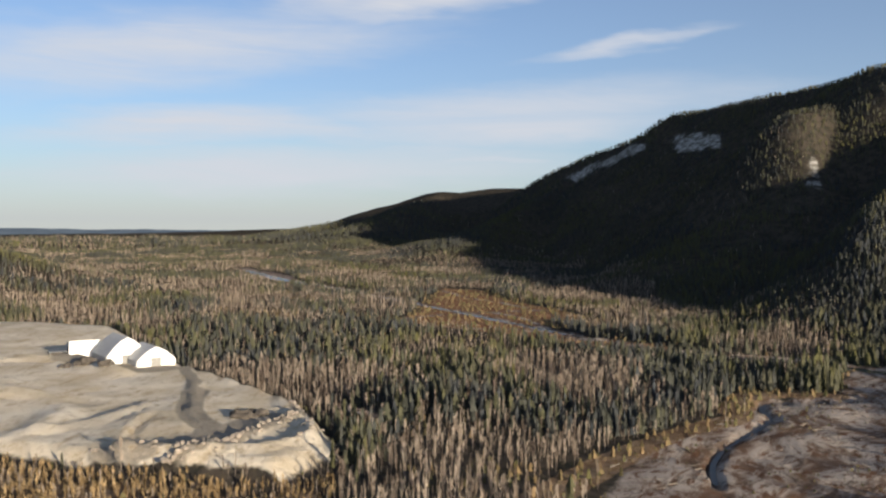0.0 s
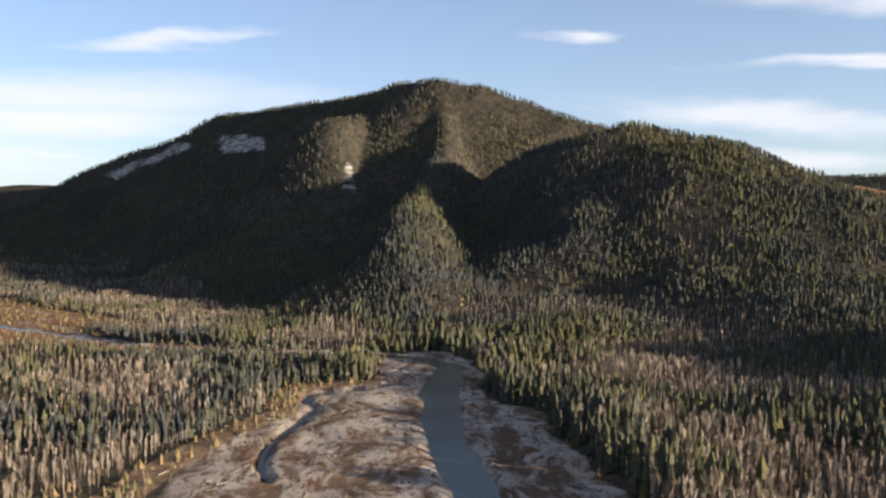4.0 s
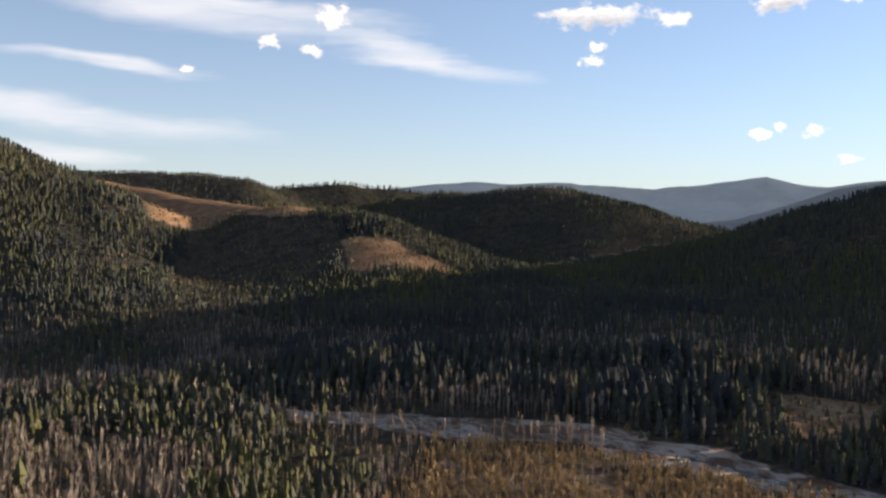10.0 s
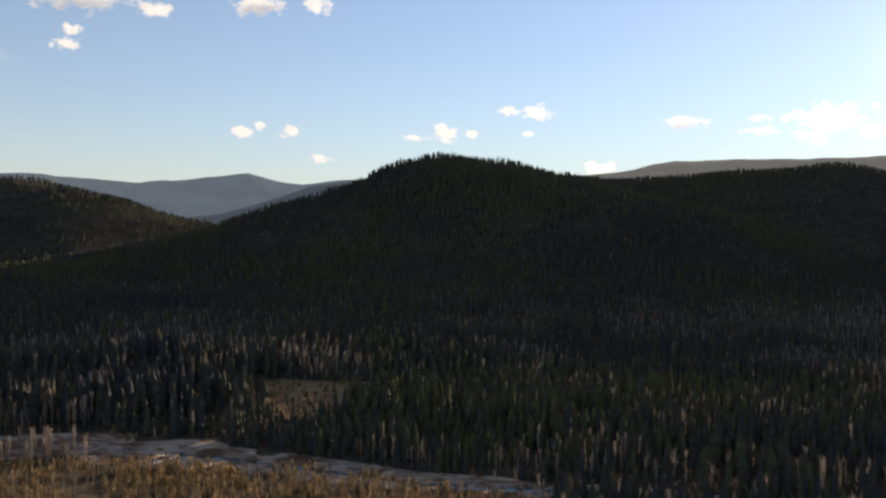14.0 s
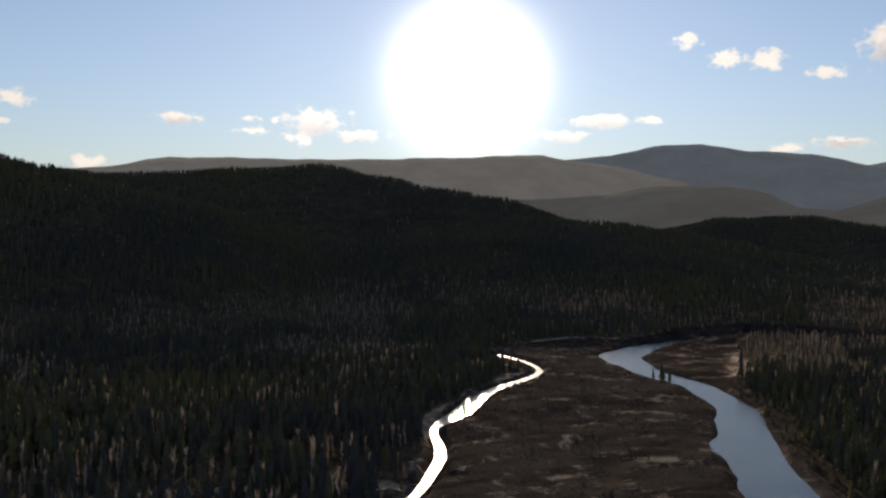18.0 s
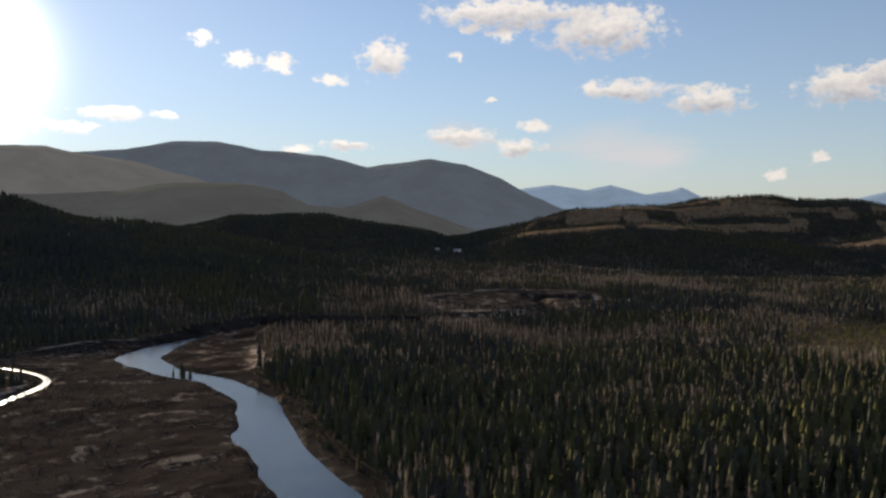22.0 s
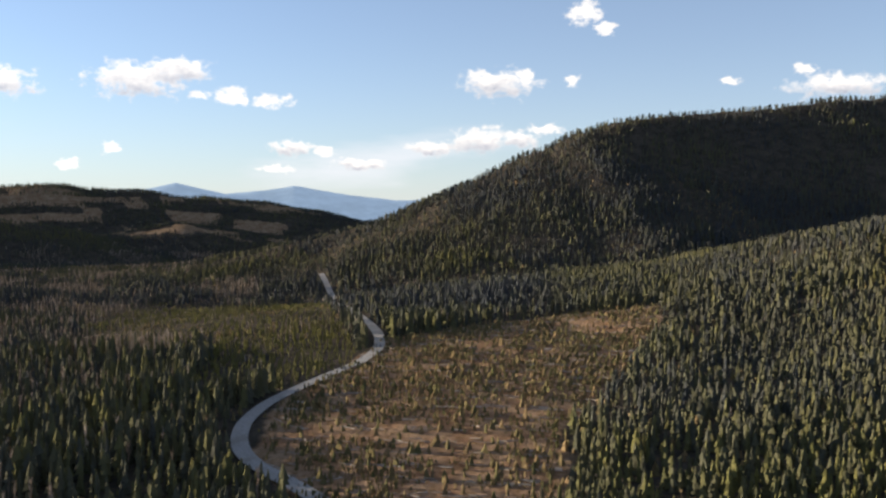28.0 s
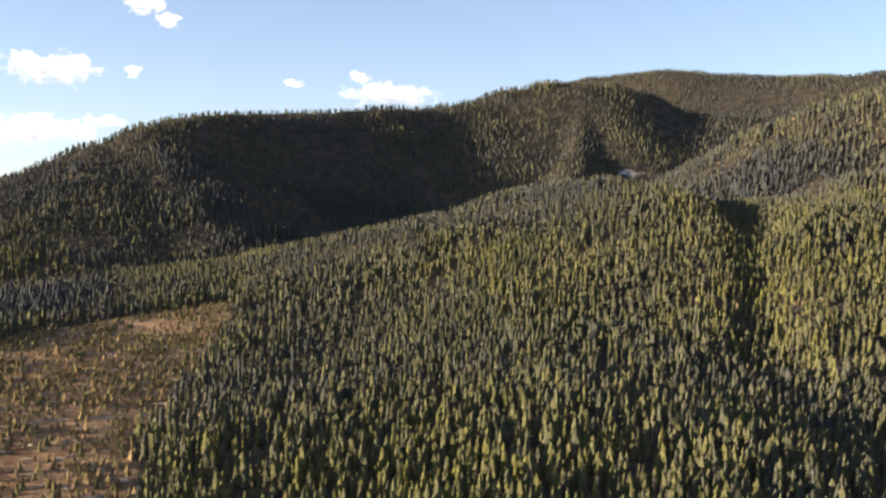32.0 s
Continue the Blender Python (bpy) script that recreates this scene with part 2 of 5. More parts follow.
def ground_build(n):
    big, mid, fine = n.noise(n.place, 0.012, 4.0), n.noise(n.place, 0.06, 6.0, 0.65), n.noise(n.place, 0.5, 6.0, 0.7)
    edge = n.math("MULTIPLY", n.math("SUBTRACT", mid, 0.5), 0.9)
    duff = n.mix(n.step(mid, 0.35, 0.65), (0.032, 0.031, 0.026), (0.074, 0.060, 0.048))
    duff = n.mix(n.step(fine, 0.5, 0.75), duff, (0.11, 0.085, 0.045))

    def lay(under, name, over, lo=0.35, hi=0.6):
        f = n.step(n.math("ADD", attribute(n, name), edge), lo, hi)
        return n.mix(f, under, over)

    grass = n.mix(n.step(mid, 0.3, 0.7), (0.175, 0.106, 0.064), (0.30, 0.212, 0.138))
    grass = n.mix(n.step(fine, 0.45, 0.7), grass, (0.12, 0.075, 0.03))
    reds = n.mix(n.step(mid, 0.3, 0.7), (0.21, 0.098, 0.056), (0.33, 0.19, 0.115))
    reds = n.mix(n.step(fine, 0.45, 0.7), reds, (0.135, 0.070, 0.032))
    grass = n.mix(n.math("MULTIPLY", attribute(n, "russet"), 0.9, clamp=True), grass, reds)
    colour = lay(duff, "grass", grass)
    # stones, silt and drift lines on the river bars
    warped = n.vec("ADD", n.vec("MULTIPLY", n.place, (1.0, 1.0, 0.0)), n.scale(n.add("ShaderNodeTexNoise", n.place, None, 0.02).outputs[1], 40.0))
    flow = n.add("ShaderNodeVectorRotate", warped, rotation_type="Z_AXIS")
    flow.inputs["Angle"].default_value = radians(-62)
    flow = n.vec("MULTIPLY", flow.outputs[0], (0.42, 1.0, 1.0))
    drift = n.noise(flow, 0.06, 8.0, 0.70)
    stones = n.mix(n.step(drift, 0.40, 0.56), (0.135, 0.088, 0.062), (0.39, 0.325, 0.27))
    stones = n.mix(n.step(n.noise(flow, 0.19, 6.0, 0.72), 0.50, 0.62), stones, (0.135, 0.072, 0.043))
    # old wet channels as thin winding lines
    vein = n.math("ABSOLUTE", n.math("SUBTRACT", n.noise(flow, 0.035, 5.0, 0.6), 0.5))
    stones = n.mix(n.math("MULTIPLY", n.step(vein, 0.016, 0.004), 0.5), stones, (0.045, 0.035, 0.026))
    stones = n.mix(n.step(fine, 0.60, 0.76), stones, (0.055, 0.038, 0.026))
    colour = lay(colour, "gravel", stones)
    # brown brush ground, its colour darkened further for the bars' backlit shade
    shaded_heath = n.mix(n.step(drift, 0.36, 0.58), (0.020, 0.016, 0.015), (0.042, 0.035, 0.031))
    shaded_heath = n.mix(n.step(n.noise(warped, 0.055, 7.0, 0.75), 0.54, 0.64), shaded_heath, (0.15, 0.13, 0.115))
    colour = lay(colour, "shaded_heath", shaded_heath)
    rock = n.mix(n.step(n.noise(n.vec("MULTIPLY", n.place, (1.0, 1.0, 2.2)), 0.05, 7.0, 0.7), 0.42, 0.60), (0.12, 0.11, 0.09), (0.41, 0.385, 0.35))
    colour = lay(colour, "rock", rock)
    sand = n.mix(n.step(n.noise(n.place, 0.035, 5.0, 0.6), 0.35, 0.68), (0.56, 0.465, 0.335), (0.72, 0.63, 0.50))
    sand = n.mix(n.math("MULTIPLY", n.step(n.noise(n.vec("MULTIPLY", n.place, (1.0, 0.35, 1.0)), 0.12, 7.0, 0.75), 0.50, 0.66), 0.75), sand, (0.40, 0.30, 0.185))
    sand = n.mix(n.step(attribute(n, "dirt"), 0.25, 0.75), sand, n.mix(n.step(fine, 0.3, 0.7), (0.27, 0.23, 0.18), (0.36, 0.31, 0.245)))
    colour = lay(colour, "sand", sand, 0.4, 0.6)
    # churned earth and tufts of dead weeds
    tufts = n.noise(n.place, 0.16, 8.0, 0.78)
    colour = n.mix(n.math("MULTIPLY", n.math("MULTIPLY", n.step(tufts, 0.54, 0.66), n.step(attribute(n, "sand"), 0.4, 0.7)), 0.6), colour, (0.27, 0.195, 0.11))
    bump(n, n.math("ADD", n.math("MULTIPLY", mid, 3.0), fine), 0.7, 1.2)
    return colour


def needles_build(n):
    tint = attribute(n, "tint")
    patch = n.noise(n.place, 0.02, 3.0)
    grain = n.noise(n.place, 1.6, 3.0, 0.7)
    # dark end is bluish to stand in for blue shade and haze
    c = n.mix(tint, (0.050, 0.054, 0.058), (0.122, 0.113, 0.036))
    c = n.mix(n.math("MULTIPLY", n.step(patch, 0.4, 0.7), 0.35), c, (0.076, 0.070, 0.054))
    return n.mix(n.math("MULTIPLY", n.step(grain, 0.35, 0.75), 0.55), c, n.scale(c, 0.58))


def twigs_build(n):
    tint = attribute(n, "tint")
    grain = n.noise(n.place, 1.2, 3.0, 0.7)
    c = n.mix(tint, (0.125, 0.095, 0.075), (0.40, 0.33, 0.265))
    return n.mix(n.math("MULTIPLY", n.step(grain, 0.4, 0.7), 0.4), c, (0.13, 0.085, 0.05))


def gold_build(n):
    c = n.mix(attribute(n, "tint"), (0.20, 0.135, 0.065), (0.46, 0.33, 0.18))
    return n.mix(n.math("MULTIPLY", n.step(n.noise(n.place, 0.9, 3.0), 0.4, 0.7), 0.4), c, (0.22, 0.15, 0.08))


def brush_build(n):
    c = n.mix(attribute(n, "tint"), (0.088, 0.090, 0.040), (0.225, 0.155, 0.085))
    return n.mix(n.math("MULTIPLY", n.step(n.noise(n.place, 1.0, 3.0), 0.4, 0.7), 0.4), c, (0.10, 0.065, 0.028))


def water_build(n):
    ripples = n.noise(n.vec("MULTIPLY", n.place, (1.0, 1.0, 0.2)), 0.55, 5.0, 0.65)
    bump(n, ripples, 0.42, 0.28)
    return n.mix(n.step(n.noise(n.place, 0.05, 3.0), 0.4, 0.65), (0.012, 0.022, 0.024), (0.035, 0.045, 0.042))


def road_build(n):
    fine = n.noise(n.place, 0.8, 6.0, 0.7)
    bump(n, fine, 0.3, 0.2)
    c = n.mix(n.step(fine, 0.3, 0.7), (0.20, 0.185, 0.17), (0.31, 0.29, 0.27))
    return n.mix(n.math("MULTIPLY", n.step(n.noise(n.place, 0.09, 4.0), 0.5, 0.7), 0.5), c, (0.17, 0.14, 0.11))


GROUND = material("ground_earth", ground_build, 1.0, spec=0.0)
NEEDLES = material("conifer_needles", needles_build, 1.0, spec=0.0)
TWIGS = material("bare_twigs", twigs_build, 1.0, spec=0.0, through_light=0.08)
BRUSH = material("dry_brush", brush_build, 1.0, spec=0.0, through_light=0.1)
GOLD_TWIGS = material("straw_twigs", gold_build, 1.0, spec=0.0, through_light=0.1)
BARK = material("grey_bark", plain((0.17, 0.14, 0.11), 0.3, 2.0), 0.9)
WATER = material("river_water", water_build, 0.2, spec=0.5)
# dark brown base colour stands in for the forest reflected in still water
FOREST_REFLECTION = material("forest_reflection_brown", plain((0.05, 0.036, 0.024), 0.2, 0.2), 0.35, spec=0.25)
ROAD = material("gravel_road", road_build, 0.9)
FABRIC = material("white_fabric", plain((0.78, 0.78, 0.76), 0.06, 0.4), 0.6)
# shade on the halls' roof slopes is put into this grey
FABRIC_GREY = material("grey_fabric", plain((0.42, 0.42, 0.42), 0.08, 0.4), 0.6)
STEEL = material("weathered_steel", plain((0.24, 0.23, 0.21), 0.15, 0.6), 0.6)
# near-black wall colour stands in for shade inside the lean-to
INSIDE_SHADE = material("lean_to_shade", plain((0.05, 0.045, 0.04), 0.2, 0.5), 0.9)
PALE_STONE = material("pale_boulder", plain((0.30, 0.25, 0.20), 0.25, 0.6), 0.9)
DARK_EARTH = material("dark_earth", plain((0.10, 0.085, 0.07), 0.3, 0.5), 1.0, spec=0.05)
DEADWOOD = material("silver_deadwood", plain((0.28, 0.24, 0.20), 0.25, 0.8), 0.9)


# the plan, placed to fit the camera's view: bearings in degrees to the left of north, distances and heights in metres
def vnoise(x, y, size, seed):
    """Smooth value noise from 0 to 1 over the plan."""
    u, v = x / size, y / size
    i, j = np.floor(u).astype(np.int64), np.floor(v).astype(np.int64)
    f, g = u - i, v - j
    f, g = f * f * (3 - 2 * f), g * g * (3 - 2 * g)

    def h(a, b):
        k = (a * 374761393 + b * 668265263 + seed * 974634777) & 0x7FFFFFFF
        k = ((k ^ (k >> 13)) * 1274126177) & 0x7FFFFFFF
        return ((k ^ (k >> 16)) & 0xFFFF) / 65535.0

    return (h(i, j) * (1 - f) + h(i + 1, j) * f) * (1 - g) + (h(i, j + 1) * (1 - f) + h(i + 1, j + 1) * f) * g


def fbm(x, y, size, seed, octaves=4):
    total, amount, norm = 0.0, 1.0, 0.0
    for k in range(octaves):
        total = total + amount * vnoise(x, y, size / 2 ** k, seed + k)
        norm, amount = norm + amount, amount * 0.5
    return total / norm


def smooth(u):
    u = np.clip(u, 0.0, 1.0)
    return u * u * (3 - 2 * u)


def along(x, y, line, values):
    """Distance to a line of points, and the values at the nearest place on it."""
    best = np.full(x.shape, 1e9)
    out = [np.zeros(x.shape) for _ in values]
    for k in range(len(line) - 1):
        (ax, ay), (bx, by) = line[k], line[k + 1]
        dx, dy = bx - ax, by - ay
        s = np.clip(((x - ax) * dx + (y - ay) * dy) / (dx * dx + dy * dy + 1e-9), 0, 1)
        d = np.hypot(x - ax - s * dx, y - ay - s * dy)
        m = d < best
        best = np.where(m, d, best)
        for o, v in zip(out, values):
            o[m] = (v[k] + (v[k + 1] - v[k]) * s)[m]
    return best, out


def ridge_at(x, y, line, top):
    """Distance to a ridge line, and its height there, eased between near-equal stretches."""
    ds, hs = [], []
    for k in range(len(line) - 1):
        (ax, ay), (bx, by) = line[k], line[k + 1]
        dx, dy = bx - ax, by - ay
        s = np.clip(((x - ax) * dx + (y - ay) * dy) / (dx * dx + dy * dy + 1e-9), 0, 1)
        ds.append(np.hypot(x - ax - s * dx, y - ay - s * dy))
        hs.append(top[k] + (top[k + 1] - top[k]) * s)
    ds = np.stack(ds)
    best = ds.min(0)
    share = np.exp((best - ds) / (12 + best * 0.16))
    return best, (share * np.stack(hs)).sum(0) / share.sum(0)


def inside(x, y, poly):
    r = np.zeros(x.shape, bool)
    for k in range(len(poly)):
        (ax, ay), (bx, by) = poly[k - 1], poly[k]
        if ay == by:
            continue
        r ^= ((ay > y) != (by > y)) & (x < (bx - ax) * (y - ay) / (by - ay) + ax)
    return r


def zone(x, y, poly, soft):
    """1 inside a polygon, 0 outside, with an edge that many metres wide."""
    d, _ = along(x, y, poly + poly[:1], [])
    return np.clip(0.5 + np.where(inside(x, y, poly), d, -d) / soft, 0, 1)


def crest(rows, trees=7.8):
    """A ridge line from bearing, distance and the angle at which the camera sees its treetops."""
    line, top = [], []
    for az, d, el in rows:
        p = toward(az) * d
        line.append((p.x, p.y))
        top.append(EYE_Z + d * math.tan(radians(el)) - trees)
    return line, top


# ridge rows, half width of the hill at its foot (or its run to its rise), profile
HILLS = [
    # the long mountain north of the river: tail, summit ridge, spurs
    ([(14, 4850, -0.9), (9, 4750, -0.7), (4.3, 4600, 0.8), (1, 4450, 1.65), (-1.6, 4350, 1.85), (-5, 4250, 2.05), (-9, 4200, 2.0)], 900, 1.2),
    ([(6.2, 4300, -0.1), (8.5, 3500, -0.75), (11.5, 2900, -1.4), (15.0, 2350, -2.3)], 330, -1.3),
    ([(1.0, 4400, 1.6), (3.0, 3600, 0.6), (6.0, 2900, -0.8), (8.7, 2300, -2.1), (9.8, 2050, -2.7)], 330, -1.3),
    ([(-4, 4300, 1.3), (-5.5, 4000, 2.3), (-7, 3720, 3.15), (-10, 3280, 4.4), (-12.4, 2980, 5.3), (-14.1, 2780, 6.6), (-17.5, 2490, 7.2), (-20.5, 2270, 7.75),
      (-23.2, 2100, 8.3), (-25.9, 1980, 9.2), (-28, 1900, 9.5), (-30.3, 1880, 9.1), (-33, 1850, 8.35), (-35.3, 1820, 7.4), (-38, 1800, 6.5)], 1.4, 1.1),
    ([(-8.5, 3450, 3.6), (-6.8, 2950, 2.1), (-2.4, 2350, -0.4), (1.0, 1950, -2.2), (2.6, 1740, -3.1)], 300, 1.1),
    ([(-25.2, 1980, 7.6), (-22.8, 1840, 7.1), (-20.9, 1740, 6.9), (-21.5, 1650, 4.6), (-22.2, 1560, 2.6), (-22.8, 1470, 1.1), (-23.2, 1390, -0.8)], 330, 1.1),
    ([(-28, 1880, 9.2), (-28.4, 1640, 5.7), (-27.4, 1420, 3.2)], 200, 1.2),
    ([(-28.0, 1520, 4.3), (-27.2, 1400, 3.1), (-26.1, 1180, 1.4), (-25.9, 1060, -0.5), (-26.1, 980, -2.0), (-26.9, 920, -3.3), (-27.6, 875, -4.8), (-28.3, 840, -7.0)], 130, 1.12),
    ([(-33.4, 1300, 0.0), (-33.6, 1150, -1.1), (-33.2, 1020, -2.6), (-32.8, 930, -5.0)], 160, 1.2),
    # the lower wooded hill beside it
    ([(-37, 1450, 5.7), (-40.4, 1350, 6.75), (-42.6, 1330, 6.15), (-44.8, 1300, 5.9), (-47, 1270, 5.2), (-50, 1240, 3.7), (-53.2, 1200, 2.4),
      (-55.7, 1170, 1.3), (-57.8, 1130, -0.5), (-60, 1080, -3.2)], 430, 1.0),
    ([(-40.6, 1340, 6.4), (-39.4, 1240, 4.3), (-38.2, 1140, 1.8), (-36.6, 1050, -0.9), (-35.9, 950, -4.2)], 240, 1.2),
    ([(-46.5, 1240, 4.6), (-46.0, 1090, 0.6), (-45.0, 980, -2.8)], 170, 1.2),
    # logged hill with a knob, and the dark hill behind it
    ([(-50, 1750, 3.0), (-52.8, 1650, 2.75), (-55, 1580, 2.3), (-56.9, 1480, 1.95), (-58.4, 1420, 1.65), (-60.2, 1350, 1.35), (-62.2, 1290, 1.17), (-64.5, 1240, 1.3), (-66, 1210, 0.9), (-67.9, 1170, 1.0), (-70, 1120, 0.45),
      (-71.1, 1090, -0.5), (-73, 1050, -1.5), (-75.9, 1000, -3.0), (-80, 930, -4.2), (-85, 880, -4.6)], 330, 1.0),
    ([(-66, 2300, 0.9), (-70, 2150, 0.9), (-73, 2000, 1.8), (-75.9, 1950, 2.0), (-78.8, 1900, 2.25), (-81.1, 1880, 2.45), (-83.6, 1820, 1.9),
      (-86.2, 1750, 1.3), (-88.4, 1700, 0.3), (-91.9, 1600, -1.5), (-95, 1500, -3.0)], 560, 1.0),
    ([(-46, 2700, 2.8), (-52.8, 2650, 2.9), (-55, 2650, 3.1), (-58.4, 2650, 3.0), (-61.2, 2650, 2.75), (-62.4, 2700, 2.1), (-64.5, 2750, 2.2),
      (-67.6, 2800, 2.4), (-70.2, 2850, 2.1), (-74, 2900, 1.8)], 500, 1.0),
    # the hill on the sunward side, dark all over
    ([(-88.5, 1000, -4.0), (-90.6, 1060, -2.85), (-92.1, 1090, -1.75), (-95.8, 1150, -0.1), (-98.7, 1200, 1.4), (-101.3, 1230, 2.5),
      (-104.2, 1250, 3.8), (-107.1, 1260, 4.35), (-110, 1270, 3.95), (-113.1, 1300, 3.2), (-115.9, 1350, 2.3), (-118.9, 1400, 1.75),
      (-121.8, 1450, 1.2), (-125, 1500, 0.2)], 640, 1.0),
    ([(-111, 2000, 2.6), (-115.1, 1900, 2.95), (-118.7, 1800, 2.75), (-122.7, 1750, 3.0), (-126, 1720, 3.2), (-131.5, 1700, 3.6), (-134.8, 1650, 2.9),
      (-138.4, 1600, 2.1), (-142.6, 1550, 1.5), (-145, 1500, 0.35), (-149.3, 1480, 0.05), (-151.8, 1450, -0.3), (-154.5, 1420, -0.7),
      (-157.1, 1400, -1.6), (-161, 1380, -3.2)], 720, 1.0),
    # wooded rises across the wide valley
    ([(-151, 2200, -0.9), (-157, 2150, 0.2), (-162, 2100, 0.35), (-167, 2050, -0.3), (-171, 2000, -1.8)], 480, 1.0),
    # the logged hills up the valley
    ([(-169, 2300, -2.0), (-173.7, 2350, -0.6), (-175.9, 2400, -0.1), (-178.9, 2450, 0.8), (-181.8, 2500, 1.0), (-184, 2550, 0.9), (-186.9, 2600, 1.45),
      (-189.4, 2600, 1.65), (-191.9, 2600, 1.3), (-194.6, 2600, 1.4), (-197.9, 2600, 0.95), (-202.6, 2600, 0.7), (-205.6, 2600, 0.1),
      (-208.9, 2600, -0.6), (-213, 2600, -1.2)], 620, 1.0),
    ([(-172, 2050, -1.6), (-175.8, 2060, -0.4), (-181.1, 2060, 0.1), (-185.4, 2080, -0.2), (-190.5, 2100, -0.9), (-195, 2100, -2.1)], 300, -1.3),
    ([(-191.5, 2150, -1.5), (-194.4, 2170, -0.95), (-197.3, 2180, -0.5), (-200.8, 2180, -1.1), (-204, 2160, -2.0)], 260, -1.3),
    ([(-176.5, 2300, 0.3), (-179.5, 2320, 1.0), (-182.5, 2320, 0.85), (-184.5, 2320, 0.3)], 160, 1.0),
    # a low wooded shoulder running out from the hill by the road
    ([(-210.5, 1390, 0.0), (-208.4, 1360, -0.55), (-205, 1330, -1.35), (-201, 1290, -2.4), (-196, 1240, -3.7), (-192, 1200, -4.4)], 270, -1.3),
    # the wooded hill by the road
    ([(-206.4, 1500, -2.9), (-208.9, 1460, -0.8), (-212.2, 1400, 0.35), (-215.5, 1370, 1.65), (-218.1, 1350, 2.95), (-220.3, 1340, 4.2),
      (-222.4, 1350, 5.3)], 2.6, -1.35),
    ([(-220.3, 1340, 4.2), (-222.4, 1350, 5.45), (-224.9, 1380, 6.2), (-228.8, 1450, 6.5), (-233.8, 1530, 6.65), (-239, 1620, 6.9), (-243.2, 1700, 7.35),
      (-245.7, 1760, 8.25), (-248.3, 1800, 8.8), (-251.5, 1820, 8.55), (-254.7, 1850, 7.8), (-257.1, 1850, 6.7), (-262.4, 1850, 6.2), (-270, 1900, 6.2)], 2.3, 1.35),
    ([(-250.5, 1760, 8.0), (-250.0, 1500, 4.4), (-249.0, 1330, 2.0)], 170, 1.0),
    ([(-246, 2700, 7.6), (-251.5, 2650, 8.7), (-256, 2600, 9.1), (-258.8, 2600, 8.65), (-263, 2600, 8.5), (-268.2, 2600, 8.4), (-285, 2600, 7.0)], 800, 1.0),
    # the near slope and the one that closes it
    ([(-222, 560, -6.6), (-228.4, 640, -4.3), (-233.4, 690, -2.55), (-238.5, 730, -0.7), (-242.1, 760, 0.15), (-245.8, 780, 1.36), (-249.5, 800, 2.4),
      (-252.7, 800, 2.7), (-255.5, 800, 2.0), (-259.3, 800, 1.2), (-262.5, 820, 1.2), (-264.8, 850, 1.6), (-268.3, 900, 2.9), (-276, 1000, 5.0)], 500, 1.0),
    ([(-253.0, 1010, 0.9), (-254.8, 1030, 2.1), (-258.2, 1060, 3.7), (-261.5, 1100, 5.4), (-264.6, 1150, 6.7), (-268.2, 1180, 7.6), (-276, 1250, 8.4),
      (-290, 1350, 7.5), (-310, 1500, 4.0), (-325, 1600, 0.0)], 420, 1.0),
]

def polar(*rows):
    """Plan points from bearing and distance."""
    return [tuple((toward(az) * d).xy) for az, d in rows]


# river lines and half widths
RIVER_MAIN = [(-45, -1085), (0, -1067), (45, -1055), (78, -1042), (62, -1003), (40, -955), (75, -900), (126, -840), (205, -792), (292, -752), (329, -706), (336, -643), (324, -577), (280, -535), (231, -508),
              (187, -461), (152, -387), (122, -338), (98, -302), (108, -200), (125, -80), (135, 40), (145, 160), (164, 277), (182, 327),
              (208, 389), (250, 467), (296, 538), (292, 585), (240, 640), (150, 690), (60, 850), (-60, 1080), (-200, 1330), (-300, 1480), (-420, 1740)]
MAIN_HALF = [10, 10, 11, 10, 7, 8, 9, 9, 9, 9, 10, 11, 11, 9, 9, 10, 11, 11, 12, 13, 12, 10, 9.5, 9.5, 9.5, 9.5, 9, 8, 6, 4, 3, 3, 3, 6, 9, 9]
RIVER_SIDE = [(402, -525), (378, -519), (355, -507), (331, -486), (323, -457), (319, -420), (311, -392), (288, -348), (286, -330), (275, -311), (246, -286), (228, -257), (214, -234), (195, -190), (150, -120), (128, -60)]
SIDE_HALF = [1.0, 1.0, 1.4, 1.9, 2.3, 2.5, 4.9, 4.5, 2.8, 1.4, 2.0, 1.9, 1.5, 2.4, 2.4, 2.6]
CREEK = [(470, 320), (440, 265), (412, 200), (412, 130), (405, 60), (392, 0), (362, -40), (320, -90), (290, -150), (250, -215), (222, -240)]
CREEK_HALF = [2, 2.2, 2.2, 2.2, 2.5, 2.5, 2.5, 2.5, 2.5, 2.5, 3]
# a side channel under the left bank of the north bar, and the dry grass along that bank
BACKWATER = [(240, 505), (226, 494), (207, 491), (188, 492), (171, 487), (163, 466), (164, 447), (139, 414), (118, 385), (105, 357), (100, 330)]
BACKWATER_HALF = [2.4, 2.0, 1.6, 1.8, 2.4, 2.6, 2.2, 1.2, 1.4, 1.7, 1.5]
BANK = [(222, 505), (174, 509), (151, 470), (146, 444), (108, 412), (65, 364), (30, 310)]
SLIVER = [(-64, 472), (-59, 465), (-45, 447), (-32, 427)]
BAR_NORTH = [(20, 235), (60, 330), (72, 385), (120, 425), (176, 498), (222, 506), (255, 580), (300, 618), (325, 600), (318, 555), (283, 475), (250, 361), (228, 300), (212, 240), (190, 120), (60, 120)]
BAR_ISLAND = [(395, -500), (430, -560), (390, -640), (350, -650), (335, -572), (286, -540), (236, -512), (190, -455), (150, -385), (120, -330), (96, -290), (100, -120), (190, -150), (225, -240), (292, -335), (324, -400), (335, -475)]
